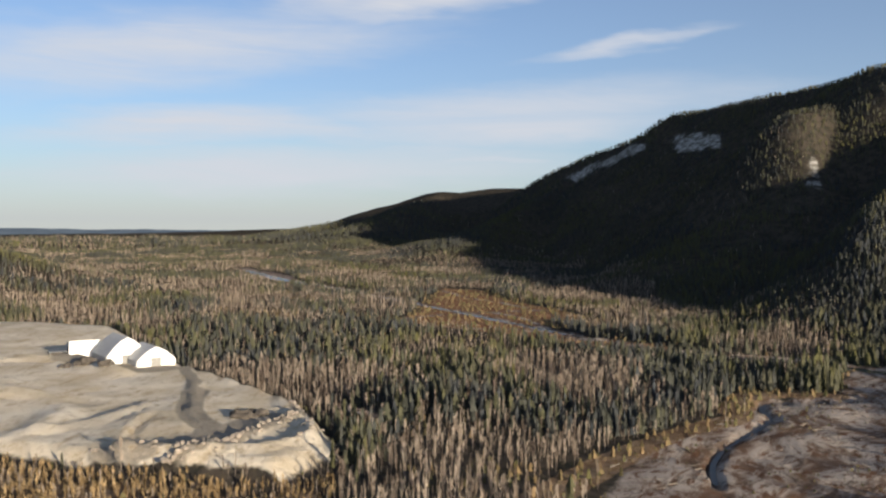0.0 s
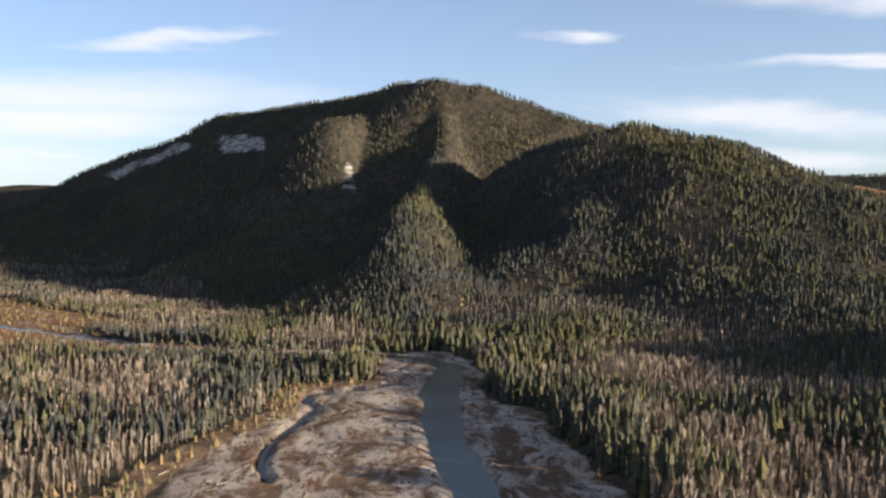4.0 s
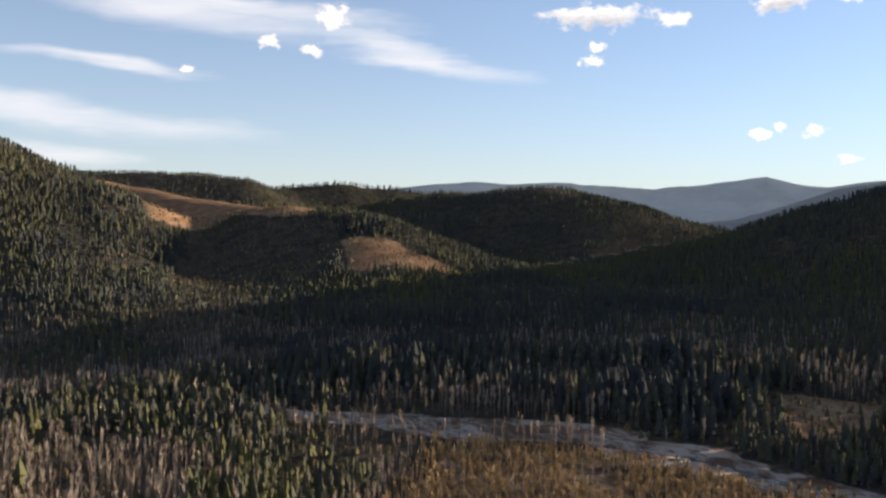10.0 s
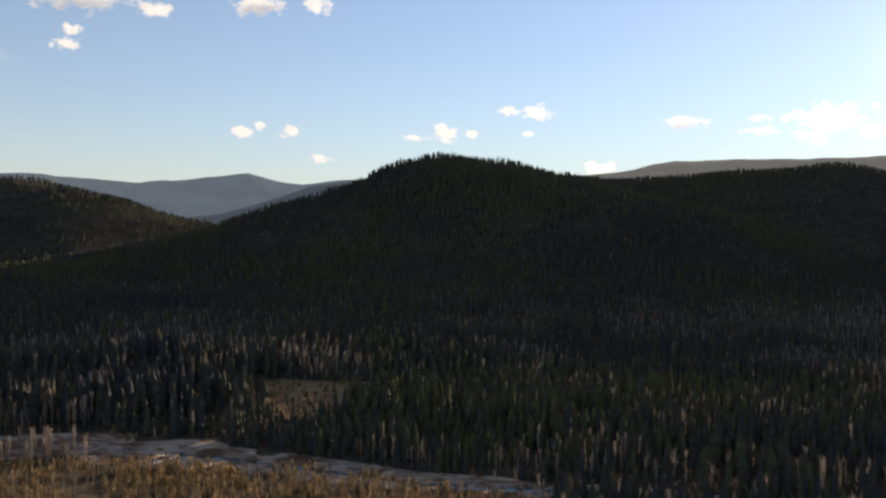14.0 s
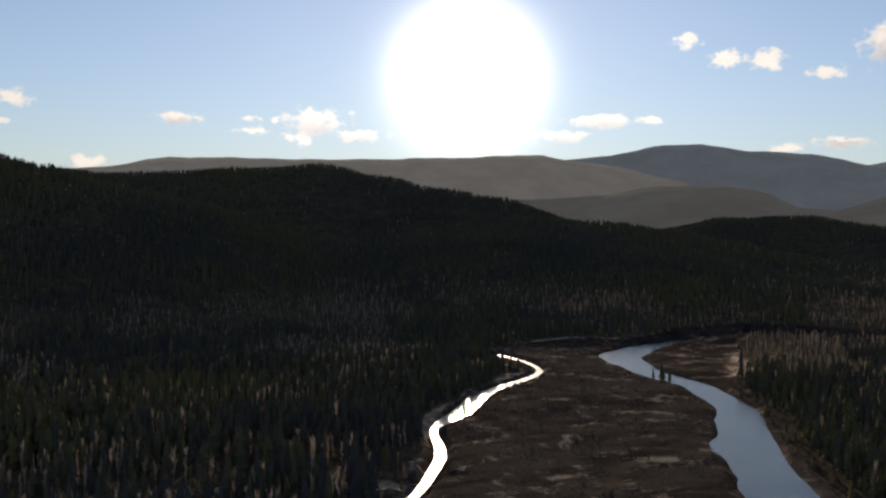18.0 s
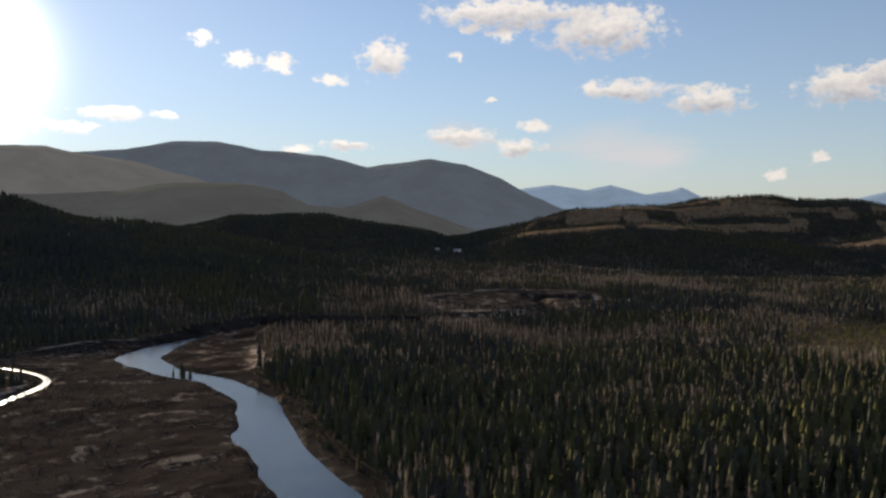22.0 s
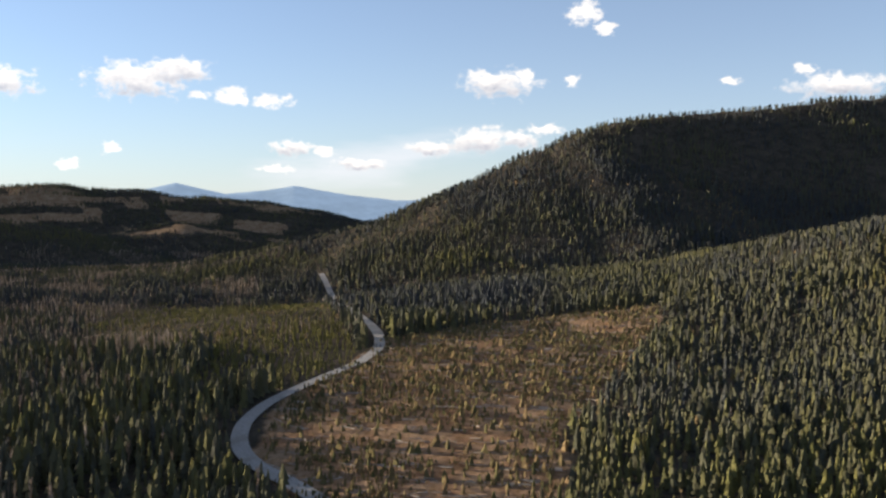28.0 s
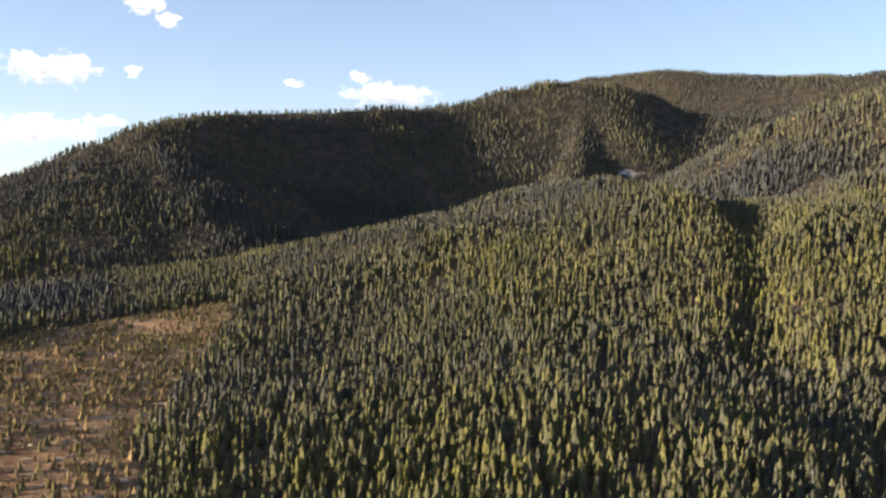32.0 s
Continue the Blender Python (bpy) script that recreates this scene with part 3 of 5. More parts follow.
BAR_SOUTH = [(335, -705), (290, -748), (245, -600), (196, -491), (240, -510), (300, -540), (332, -600), (338, -643)]
BAR_FAR = [(200, -950), (120, -1110), (5, -1140), (-10, -1000), (60, -925), (150, -870)]
MEADOW = [(-60, 870), (-44, 920), (-30, 1090), (-15, 1290), (38, 1255), (66, 1094), (112, 996), (130, 893), (90, 885), (85, 838), (116, 745), (175, 694), (166, 672), (98, 700), (56, 762), (-10, 815)]
MEADOW_TRACKS = [([(-70, 850), (-41, 893), (-9, 935), (36, 954), (93, 978), (120, 985)], 3.4), ([(-23, 822), (23, 808), (61, 806), (100, 742), (163, 690)], 1.6),
                 ([(36, 954), (65, 916), (86, 819), (103, 736)], 1.8), ([(-20, 1250), (20, 1120), (60, 1060), (93, 978)], 1.8)]
# pale gravel is laid here to stand in for the far river's glint
GLINT = [(-410, 1690), (-340, 1650), (-262, 1480), (-265, 1370), (-322, 1500), (-400, 1600)]
PIT = [(-416, 793), (-346, 775), (-298, 758), (-172, 557), (-90, 455), (-56, 383), (-49, 355), (-67, 322), (-133, 336), (-185, 351), (-300, 372), (-420, 400), (-600, 500), (-600, 800)]
PIT_RIM = [(-172, 557), (-128, 500), (-90, 452), (-64, 395), (-62, 368), (-80, 348), (-100, 344), (-133, 346)]
PIT_STEPS = [([(-420, 460), (-330, 455), (-250, 470), (-215, 455), (-190, 420), (-185, 385)], 3.6, 14), ([(-330, 560), (-296, 563), (-277, 575), (-248, 570), (-202, 526)], 4.5, 9),
             ([(-132, 340), (-140, 358), (-146, 380), (-148, 401), (-146, 418)], 2.6, 6), ([(-190, 372), (-177, 381), (-170, 393), (-163, 418), (-155, 440)], 2.4, 6),
             ([(-126, 420), (-133, 445), (-141, 470), (-150, 500)], 1.8, 5)]
ROAD_LINE = polar((-205.9, 1080), (-206.5, 980), (-207.0, 900), (-206.9, 825), (-207.5, 715), (-208.9, 606), (-209.7, 540), (-209.6, 495), (-208.6, 468), (-205.6, 425), (-203.1, 399), (-201.3, 370),
                  (-200.6, 343), (-201.1, 315), (-203.1, 293), (-204.9, 278), (-209, 240), (-215, 200))
CLEARING = polar((-210, 530), (-213, 540), (-218.2, 595), (-221.8, 604), (-227.7, 608), (-227.2, 501), (-226.0, 440), (-224.3, 400), (-223.2, 360), (-221.6, 335), (-221.4, 269), (-213, 215), (-205.6, 215), (-202.0, 325), (-203.4, 393), (-207.8, 462))
YOUNG = polar((-191.2, 805), (-195.5, 985), (-206, 920), (-206.6, 720), (-208.4, 475), (-204.2, 417), (-197, 412), (-199, 520), (-193, 640))
GULLY = polar((-256.0, 850), (-258.8, 770), (-260.6, 680), (-261.3, 580), (-261.5, 470))
GLADE = [(510, -50), (500, -108), (436, -84), (430, -50)]
KNOB_CUT = polar((-67.9, 1065), (-69.5, 1075), (-71.1, 1075), (-73.0, 1042), (-75.7, 1008), (-73.0, 985), (-70.1, 985), (-69.0, 955), (-68.0, 990))


def relief(x, y):
    """Height of the ground."""
    r = np.hypot(x, y)
    total = np.zeros(x.shape)
    warp = (fbm(x, y, 420, 5) - 0.5) * 150
    wx, wy = x + warp * 0.5, y - warp * 0.4
    shape, flat = x.shape, total.ravel()
    fx, fy, fwx, fwy = x.ravel(), y.ravel(), wx.ravel(), wy.ravel()
    for rows, width, steep in HILLS:
        line, top = crest(rows)
        reach = (width if width > 9 else width * max(max(top), 70)) + 130
        lx, ly = [p[0] for p in line], [p[1] for p in line]
        at_hill = np.nonzero((fx > min(lx) - reach) & (fx < max(lx) + reach) & (fy > min(ly) - reach) & (fy < max(ly) + reach))[0]
        if not len(at_hill):
            continue
        d, h = ridge_at(fx[at_hill], fy[at_hill], line, top)
        d2, _ = along(fwx[at_hill], fwy[at_hill], line, [])
        total = flat[at_hill]
        near = smooth(d / 160)
        d = d * (1 - near) + d2 * near
        width = width if width > 9 else np.maximum(h, 70) * width
        if steep < 0:
            # rounded brow, steep foot
            fall = 1 - np.clip(d / width, 0, 1) ** -steep
        elif steep > 1:
            fall = np.clip(1 - (np.sqrt(d * d + 900) - 30) / width, 0, 1) ** steep
        else:
            fall = 1 - smooth(d / width)
        h = np.maximum(h * fall, 0.0)
        gap = np.maximum(14 - np.abs(total - h), 0) * np.clip(np.minimum(total, h) / 25, 0, 1)
        flat[at_hill] = np.maximum(total, h) + gap * gap / 56
    z = flat.reshape(shape)
    d, _ = along(x, y, GULLY, [])
    z = z - 9 * (1 - smooth(d / 30)) * smooth((z - 4) / 30)
    rough = (fbm(x, y, 170, 21, 4) - 0.5) * np.clip(z / 120, 0, 1) * 16
    z = z + rough + (fbm(x, y, 60, 9, 3) - 0.5) * 2.2
    z = z + 25 * smooth((r - 1400) / 3400)
    # river beds and bars
    for line, half in ((RIVER_MAIN, MAIN_HALF), (RIVER_SIDE, SIDE_HALF), (CREEK, CREEK_HALF), (BACKWATER, BACKWATER_HALF)):
        d, (hw,) = along(x, y, line, [half])
        hw = hw * (0.72 + 0.62 * fbm(x, y, 34, 63, 3))
        z = z - 2.6 * (1 - smooth((d - hw * 0.6) / (hw * 0.9)))
    # sand pit bench with its rim
    p = zone(x, y, PIT, 16)
    z = z * (1 - p) + p * (7.0 + (fbm(x, y, 90, 31) - 0.5) * 4.5)
    # humps and braids on the bars, ruts and heaps in the pit
    near_bar = np.maximum.reduce([zone(x, y, b, 20) for b in (BAR_NORTH, BAR_ISLAND, BAR_SOUTH)])
    z = z + near_bar * ((fbm(x, y * 0.7, 20, 41, 4) - 0.5) * 2.6 + 0.15)
    z = z + p * (fbm(x * 0.8, y, 17, 47, 4) - 0.5) * 1.7
    # banked earth along the pit's outer rim
    d, _ = along(x, y, PIT_RIM, [])
    z = z + 4.0 * (1 - smooth(d / 6.5)) * (0.35 + fbm(x, y, 10, 17, 3))
    # a cut bank across the pit
    for line, rise, run in PIT_STEPS:
        d, _ = along(x, y, line, [])
        z = z + rise * (1 - smooth(d / run)) * (0.3 + fbm(x, y, 26, 19, 3))
    d, _ = along(x, y, PIT_BERM, [])
    z = z + 2.2 * (1 - smooth(d / 4.5)) * (0.3 + 1.2 * fbm(x, y, 7, 29, 2))
    for line, deep in ((PIT_RUTS, 1.1), (PIT_CUT, 1.6)):
        d, _ = along(x, y, line, [])
        z = z - deep * (1 - smooth(np.abs(d - 3.2) / 2.2)) + 0.5 * deep * (1 - smooth(np.abs(d - 7) / 2.5))
    d, (hw,) = along(x, y, RIVER_MAIN, [MAIN_HALF])
    bed = (1 - smooth((d - hw * 0.75) / (hw * 0.5))) * smooth((-230 - y) / 60)
    d, (hw,) = along(x, y, RIVER_SIDE, [SIDE_HALF])
    bed = np.maximum(bed, (1 - smooth((d - hw - 1.5) / 3.5)) * smooth((-200 - y) / 40))
    return z * (1 - bed) + np.minimum(z, -2.4) * bed


def masks(x, y, z):
    ragged_x, ragged_y = (fbm(x, y, 38, 81, 3) - 0.5) * 30, (fbm(x, y, 38, 87, 3) - 0.5) * 30
    x0, y0 = x, y
    x, y = x + ragged_x, y + ragged_y
    g = np.maximum.reduce([zone(x, y, b, 14) for b in (BAR_NORTH, BAR_ISLAND, BAR_SOUTH, BAR_FAR)])
    for line, half in MEADOW_TRACKS + [(SLIVER, 2.4)]:
        d, _ = along(x0, y0, line, [])
        g = np.maximum(g, 0.9 * (1 - smooth((d - half) / 3.5)))
    # glint of the far river, painted as gravel
    g = np.maximum(g, zone(x, y, GLINT, 14))
    x, y = x0 + ragged_x * 0.4, y0 + ragged_y * 0.4
    d, _ = along(x, y, CREEK, [])
    bend = np.exp(-((y - 40) / 130) ** 2)
    g = np.maximum(g, (1 - smooth((d - 3 - 11 * bend) / (5 + 14 * bend))) * (1 - 0.75 * bend * smooth((fbm(x0 * 1.3, y0 * 0.5, 26, 58, 3) - 0.5) / 0.06) * smooth((d - 4) / 3)))
    d, (hw,) = along(x, y, RIVER_MAIN, [MAIN_HALF])
    g = np.maximum(g, 1 - smooth((d - hw) / 10))
    d, (hw,) = along(x, y, RIVER_SIDE, [SIDE_HALF])
    g = np.maximum(g, 1 - smooth((d - hw) / 10))
    grass = np.maximum.reduce([zone(x, y, MEADOW, 30), zone(x, y, CLEARING, 14), zone(x, y, KNOB_CUT, 30), zone(x, y, GLADE, 14)])
    d, _ = along(x0, y0, BANK, [])
    grass = np.maximum(grass, 1 - smooth((d - 5) / 8))
    g = np.where(d < 9, g * smooth((d - 4) / 5), g)
    sand = zone(x, y, PIT, 14)
    grass = np.maximum(grass, zone(x, y, YOUNG, 30) * (0.08 + 0.26 * fbm(x, y, 40, 99, 2)))
    return g, grass, sand


RIDGE_CUT = polar((-51.5, 1750), (-55, 1640), (-58, 1500), (-62, 1340), (-66.0, 1250), (-66.5, 1160), (-63, 1190), (-60.9, 1240), (-58.3, 1158), (-56, 1144), (-55, 1400), (-53, 1560))
BOWL = polar((-58.5, 1140), (-62, 1190), (-65, 1150), (-67, 1110), (-67.5, 1040), (-66, 970), (-60.3, 905), (-56.8, 920))
BALD_PATCHES = [polar((-39.6, 1180), (-41.8, 1190), (-44.4, 1130), (-46.3, 1035), (-44.8, 970), (-42.6, 1035), (-41.1, 1099)),
                polar((-33.6, 1690), (-36.6, 1745), (-36.9, 1590), (-34.2, 1540)),
                polar((-74, 1960), (-83, 1880), (-82.5, 1810), (-75.2, 1870))]
CLIFFS = [polar((-6.7, 3300), (-9.6, 3080), (-12.0, 2700), (-12.1, 2590), (-10.0, 2640), (-6.9, 3150)), polar((-13.3, 2500), (-14.0, 2530), (-16.6, 2230), (-16.6, 2110), (-14.1, 2320)),
          polar((-21.5, 1600), (-22.1, 1640), (-22.9, 1581), (-22.6, 1545), (-21.7, 1550)), polar((-252.9, 1500), (-254.6, 1515), (-254.8, 1480), (-253.2, 1470))]
LOGGED = polar((-174, 2300), (-178, 2450), (-186, 2580), (-196, 2580), (-206, 2550), (-206, 2080), (-199, 2080), (-192, 2130), (-186, 2020), (-175, 2000))


EAST_BANK = [(335, 600), (330, 555), (300, 475), (268, 361), (246, 300), (232, 240)]
LOW_EAST = [(386, 110), (376, 20), (352, -45), (318, -80), (285, -120), (215, -120), (225, 100)]
TALL_STAND = polar((-64, 540), (-70, 492), (-78, 462), (-86, 446), (-94, 446), (-97, 455), (-98, 540), (-88, 570), (-75, 600), (-64, 610))
TALL_EDGE = polar((-99.8, 425), (-106, 405), (-115, 392), (-115, 480), (-100, 505))
LOW_WOOD = [(-30, 200), (-45, 330), (-75, 318), (-133, 332), (-190, 348), (-330, 370), (-330, 150)]


def surface_masks(x, y, z):
    gravel, grass, sand = masks(x, y, z)
    grass = np.maximum.reduce([grass, zone(x, y, RIDGE_CUT, 40), zone(x, y, BOWL, 40) * 0.2, zone(x, y, LOW_WOOD, 24) * 0.62, zone(x, y, LOW_EAST, 24) * 0.5] + [zone(x, y, b, 85) * 0.28 for b in BALD_PATCHES])
    # felled strips, spread wider in pale grass for lit tops and haze
    strips = smooth((fbm(x * 0.45, y * 1.9, 64, 77, 4) - 0.465) / 0.04)
    grass = np.maximum(grass, zone(x, y, LOGGED, 100) * strips)
    rock = np.maximum.reduce([zone(x, y, c, 30) for c in CLIFFS]) * (0.45 + 0.75 * smooth((fbm(x, y, 45, 51, 3) - 0.4) / 0.15))
    dirt = np.zeros(x.shape)
    for line, half in ((PIT_TRACK, 4), (PIT_RUTS, 7), (PIT_BERM, 4), (PIT_YARD, 18), (PIT_FLOOR, 11)):
        d, _ = along(x, y, line, [])
        dirt = np.maximum(dirt, 1 - smooth((d - half * 0.6) / (half * 0.7)))
    shaded_heath = np.maximum.reduce([zone(x, y, BAR_ISLAND, 14), zone(x, y, BAR_SOUTH, 14) * 0.6, zone(x, y, BAR_FAR, 20) * 0.6])
    # the same darkening laid along the southern river banks
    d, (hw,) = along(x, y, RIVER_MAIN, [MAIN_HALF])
    shaded_heath = np.maximum(shaded_heath, (1 - smooth((d - hw - 8) / 14)) * smooth((-230 - y) / 60) * smooth((y + 860) / 60))
    russet = np.maximum.reduce([zone(x, y, MEADOW, 40), zone(x, y, CLEARING, 30) * 0.3, zone(x, y, KNOB_CUT, 30) * 0.6, zone(x, y, RIDGE_CUT, 40) * 0.6])
    return gravel, grass, sand, rock, dirt, shaded_heath, russet


PIT_TRACK = [(-185, 560), (-171, 548), (-149, 498), (-139, 447), (-122, 406), (-111, 388), (-108, 368), (-113, 353), (-126, 336)]
PIT_YARD = [(-250, 575), (-190, 545), (-215, 560)]
PIT_BERM = [(-112, 331), (-103, 342), (-93, 353), (-88, 374), (-83, 393), (-77, 407), (-75, 427), (-82, 446)]
PIT_RUTS = [(-139, 471), (-136, 448), (-129, 421), (-120, 401), (-111, 387)]
PIT_CUT = [(-145, 411), (-146, 397), (-143, 375), (-138, 352), (-136, 343)]
PIT_FLOOR = [(-135, 345), (-112, 360), (-95, 385), (-88, 410)]


def mesh_object(name, verts, faces, mat, smooth_faces=True, attributes=()):
    """An object from arrays of points and triangles or quads."""
    me = bpy.data.meshes.new(name)
    verts, faces = np.asarray(verts, np.float32), np.asarray(faces, np.int32)
    k = faces.shape[1]
    me.vertices.add(len(verts))
    me.vertices.foreach_set("co", verts.ravel())
    me.loops.add(faces.size)
    me.loops.foreach_set("vertex_index", faces.ravel())
    me.polygons.add(len(faces))
    me.polygons.foreach_set("loop_start", np.arange(0, faces.size, k, dtype=np.int32))
    me.polygons.foreach_set("use_smooth", np.full(len(faces), smooth_faces))
    for key, values in attributes:
        a = me.attributes.new(key, "FLOAT", "POINT")
        a.data.foreach_set("value", np.asarray(values, np.float32))
    me.materials.append(mat)
    me.update(calc_edges=True)
    return new(name, me)


# ground: one sheet of rings, finest over the middle distance
rings = [0.0, 60.0, 110.0, 160.0, 200.0]
while rings[-1] < 4960:
    r = rings[-1]
    rings.append(r * (1.014 if 240 < r < 1300 else 1.021 if r < 2600 else 1.03))
rings = np.array(rings)
bearings = np.concatenate([np.arange(32, -272, -0.34), np.arange(-272, -328, -2.0)])
A, Rr = np.meshgrid(np.radians(bearings), rings[1:], indexing="ij")
gx, gy = -np.sin(A) * Rr, np.cos(A) * Rr
gz = relief(gx, gy)
nb, nr = A.shape
index = np.arange(nb * nr).reshape(nb, nr)
nxt = np.roll(index, -1, axis=0)
quads = np.stack([index[:, :-1], index[:, 1:], nxt[:, 1:], nxt[:, :-1]], -1).reshape(-1, 4)[:, ::-1]
pts = np.stack([gx, gy, gz], -1).reshape(-1, 3)
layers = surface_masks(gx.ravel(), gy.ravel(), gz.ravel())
ground = mesh_object("ground", pts, quads, GROUND, True, list(zip(("gravel", "grass", "sand", "rock", "dirt", "shaded_heath", "russet"), layers)))
tagged(ground, "forest floor, dry meadows, gravel bars and a sand pit between wooded hills", "ground", kind="structure")
centre = mesh_object("ground_centre", np.vstack([[[0, 0, relief(np.zeros(1), np.zeros(1))[0]]], pts[index[:, 0]]]),
                     np.stack([np.zeros(nb), 1 + (np.arange(nb) + 1) % nb, 1 + np.arange(nb)], -1)[:, ::-1], GROUND)
tagged(centre, "brown forest floor under the hovering viewpoint", "ground", kind="structure")

# treetops' skyline from the camera's place, to leave hills bare where it can't see
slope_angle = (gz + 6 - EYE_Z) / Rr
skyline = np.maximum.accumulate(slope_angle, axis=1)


def camera_sees(x, y, top):
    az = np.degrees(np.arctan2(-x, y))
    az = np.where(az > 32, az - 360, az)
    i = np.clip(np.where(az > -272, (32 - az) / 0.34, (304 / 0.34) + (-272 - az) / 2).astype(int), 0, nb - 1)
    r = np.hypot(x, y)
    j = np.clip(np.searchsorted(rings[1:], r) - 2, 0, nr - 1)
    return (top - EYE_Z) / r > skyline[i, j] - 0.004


def ribbon(name, line, half, lift, mat, level=None):
    """A strip of that half width along a line of points, laid over the ground."""
    line = np.array(line, float)
    half = np.broadcast_to(np.asarray(half, float), len(line))
    k = np.linspace(0, len(line) - 1, (len(line) - 1) * 8 + 1)
    i = np.minimum(k.astype(int), len(line) - 2)
    f = (k - i)[:, None]
    q = np.vstack([2 * line[0] - line[1], line, 2 * line[-1] - line[-2]])
    p0, p1, p2, p3 = q[i], q[i + 1], q[i + 2], q[i + 3]
    half = np.interp(k, np.arange(len(line)), half)
    line = 0.5 * (2 * p1 + (p2 - p0) * f + (2 * p0 - 5 * p1 + 4 * p2 - p3) * f ** 2 + (3 * p1 - p0 - 3 * p2 + p3) * f ** 3)
    s = np.concatenate([[0], np.cumsum(np.hypot(*np.diff(line, axis=0).T))])
    t = np.arange(0, s[-1], 6.0)

    def soft(v):
        return np.interp(t, s, np.asarray(v))
    cx, cy, hw = soft(line[:, 0]), soft(line[:, 1]), soft(half)
    kernel = np.ones(7) / 7

    def ease(v):
        return np.convolve(np.pad(v, 3, mode="edge"), kernel, "valid")
    cx, cy = ease(cx), ease(cy)
    tx, ty = np.gradient(cx), np.gradient(cy)
    n = np.hypot(tx, ty) + 1e-9
    cols = np.linspace(-1, 1, 7)
    X = cx[:, None] - (ty / n * hw)[:, None] * cols
    Y = cy[:, None] + (tx / n * hw)[:, None] * cols
    Z = np.full(X.shape, level) if level is not None else relief(X, Y) * 0.5 + relief(cx, cy)[:, None] * 0.5 + lift
    idx = np.arange(X.size).reshape(X.shape)
    f = np.stack([idx[:-1, :-1], idx[:-1, 1:], idx[1:, 1:], idx[1:, :-1]], -1).reshape(-1, 4)
    return mesh_object(name, np.stack([X, Y, Z], -1).reshape(-1, 3), f, mat)


river = ribbon("water", RIVER_MAIN, np.array(MAIN_HALF) * 1.5, 0, WATER, -1.0)
tagged(river, "shallow dark river winding between gravel bars", "river", kind="structure")
arm = ribbon("water", RIVER_SIDE, np.array(SIDE_HALF) * 1.2, 0, WATER, -1.02)
tagged(arm, "narrow glittering river arm beside the bar", "river", kind="structure")
backwater = ribbon("water", BACKWATER, np.array(BACKWATER_HALF) * 0.75, 0, FOREST_REFLECTION, -1.3)
tagged(backwater, "still side channel under a grassy bank, forest reflection painted brown", "creek", kind="structure")
creek = ribbon("water", CREEK, np.array(CREEK_HALF) * 1.6, 0, WATER, -1.25)
tagged(creek, "thin creek in a grey gravel bed", "creek", kind="structure")
road = ribbon("road", ROAD_LINE, 3.3, 0.7, ROAD)
tagged(road, "pale gravel forest road curving through cut woodland", "road", kind="structure")

# distant ranges behind the hills, their haze painted as an emitted colour
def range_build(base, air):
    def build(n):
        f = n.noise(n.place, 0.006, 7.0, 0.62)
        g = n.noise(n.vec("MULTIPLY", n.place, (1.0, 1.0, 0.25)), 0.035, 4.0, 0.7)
        # the slopes glow with the haze colour, mottled by noise
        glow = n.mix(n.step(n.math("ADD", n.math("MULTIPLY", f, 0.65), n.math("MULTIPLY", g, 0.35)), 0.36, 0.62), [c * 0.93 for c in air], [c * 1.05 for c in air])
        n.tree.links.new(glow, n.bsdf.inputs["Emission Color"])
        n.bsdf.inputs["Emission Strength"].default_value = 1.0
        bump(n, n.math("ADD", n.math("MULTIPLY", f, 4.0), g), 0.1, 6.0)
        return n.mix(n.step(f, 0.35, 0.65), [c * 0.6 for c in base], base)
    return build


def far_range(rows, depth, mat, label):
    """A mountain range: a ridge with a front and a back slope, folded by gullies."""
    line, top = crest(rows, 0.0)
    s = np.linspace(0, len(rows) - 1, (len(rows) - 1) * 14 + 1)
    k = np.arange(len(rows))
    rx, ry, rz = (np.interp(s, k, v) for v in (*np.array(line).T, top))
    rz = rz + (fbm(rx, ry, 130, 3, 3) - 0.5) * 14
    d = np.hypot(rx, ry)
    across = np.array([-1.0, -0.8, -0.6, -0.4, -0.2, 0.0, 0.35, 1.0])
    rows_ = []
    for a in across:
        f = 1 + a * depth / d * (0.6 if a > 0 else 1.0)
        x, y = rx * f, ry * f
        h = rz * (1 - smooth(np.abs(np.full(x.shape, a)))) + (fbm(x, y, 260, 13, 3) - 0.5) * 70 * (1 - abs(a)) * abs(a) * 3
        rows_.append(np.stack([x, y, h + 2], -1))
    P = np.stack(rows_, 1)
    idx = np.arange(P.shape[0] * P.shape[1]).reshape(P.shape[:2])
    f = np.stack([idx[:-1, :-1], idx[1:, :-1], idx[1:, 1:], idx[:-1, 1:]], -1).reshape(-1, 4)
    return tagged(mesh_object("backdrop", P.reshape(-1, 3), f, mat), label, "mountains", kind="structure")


# second colour is the painted haze glow, greyer towards the sun
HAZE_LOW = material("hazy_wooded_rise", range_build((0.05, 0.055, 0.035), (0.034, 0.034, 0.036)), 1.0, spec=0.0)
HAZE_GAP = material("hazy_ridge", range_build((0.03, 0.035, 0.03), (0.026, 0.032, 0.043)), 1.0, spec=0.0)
HAZE_SUN = material("sunward_haze_range", range_build((0.05, 0.055, 0.04), (0.062, 0.060, 0.061)), 1.0, spec=0.0)
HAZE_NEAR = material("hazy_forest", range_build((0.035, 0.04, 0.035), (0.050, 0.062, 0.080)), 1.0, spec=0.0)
HAZE_BLUE = material("hazy_blue_range", range_build((0.035, 0.04, 0.035), (0.042, 0.050, 0.063)), 1.0, spec=0.0)
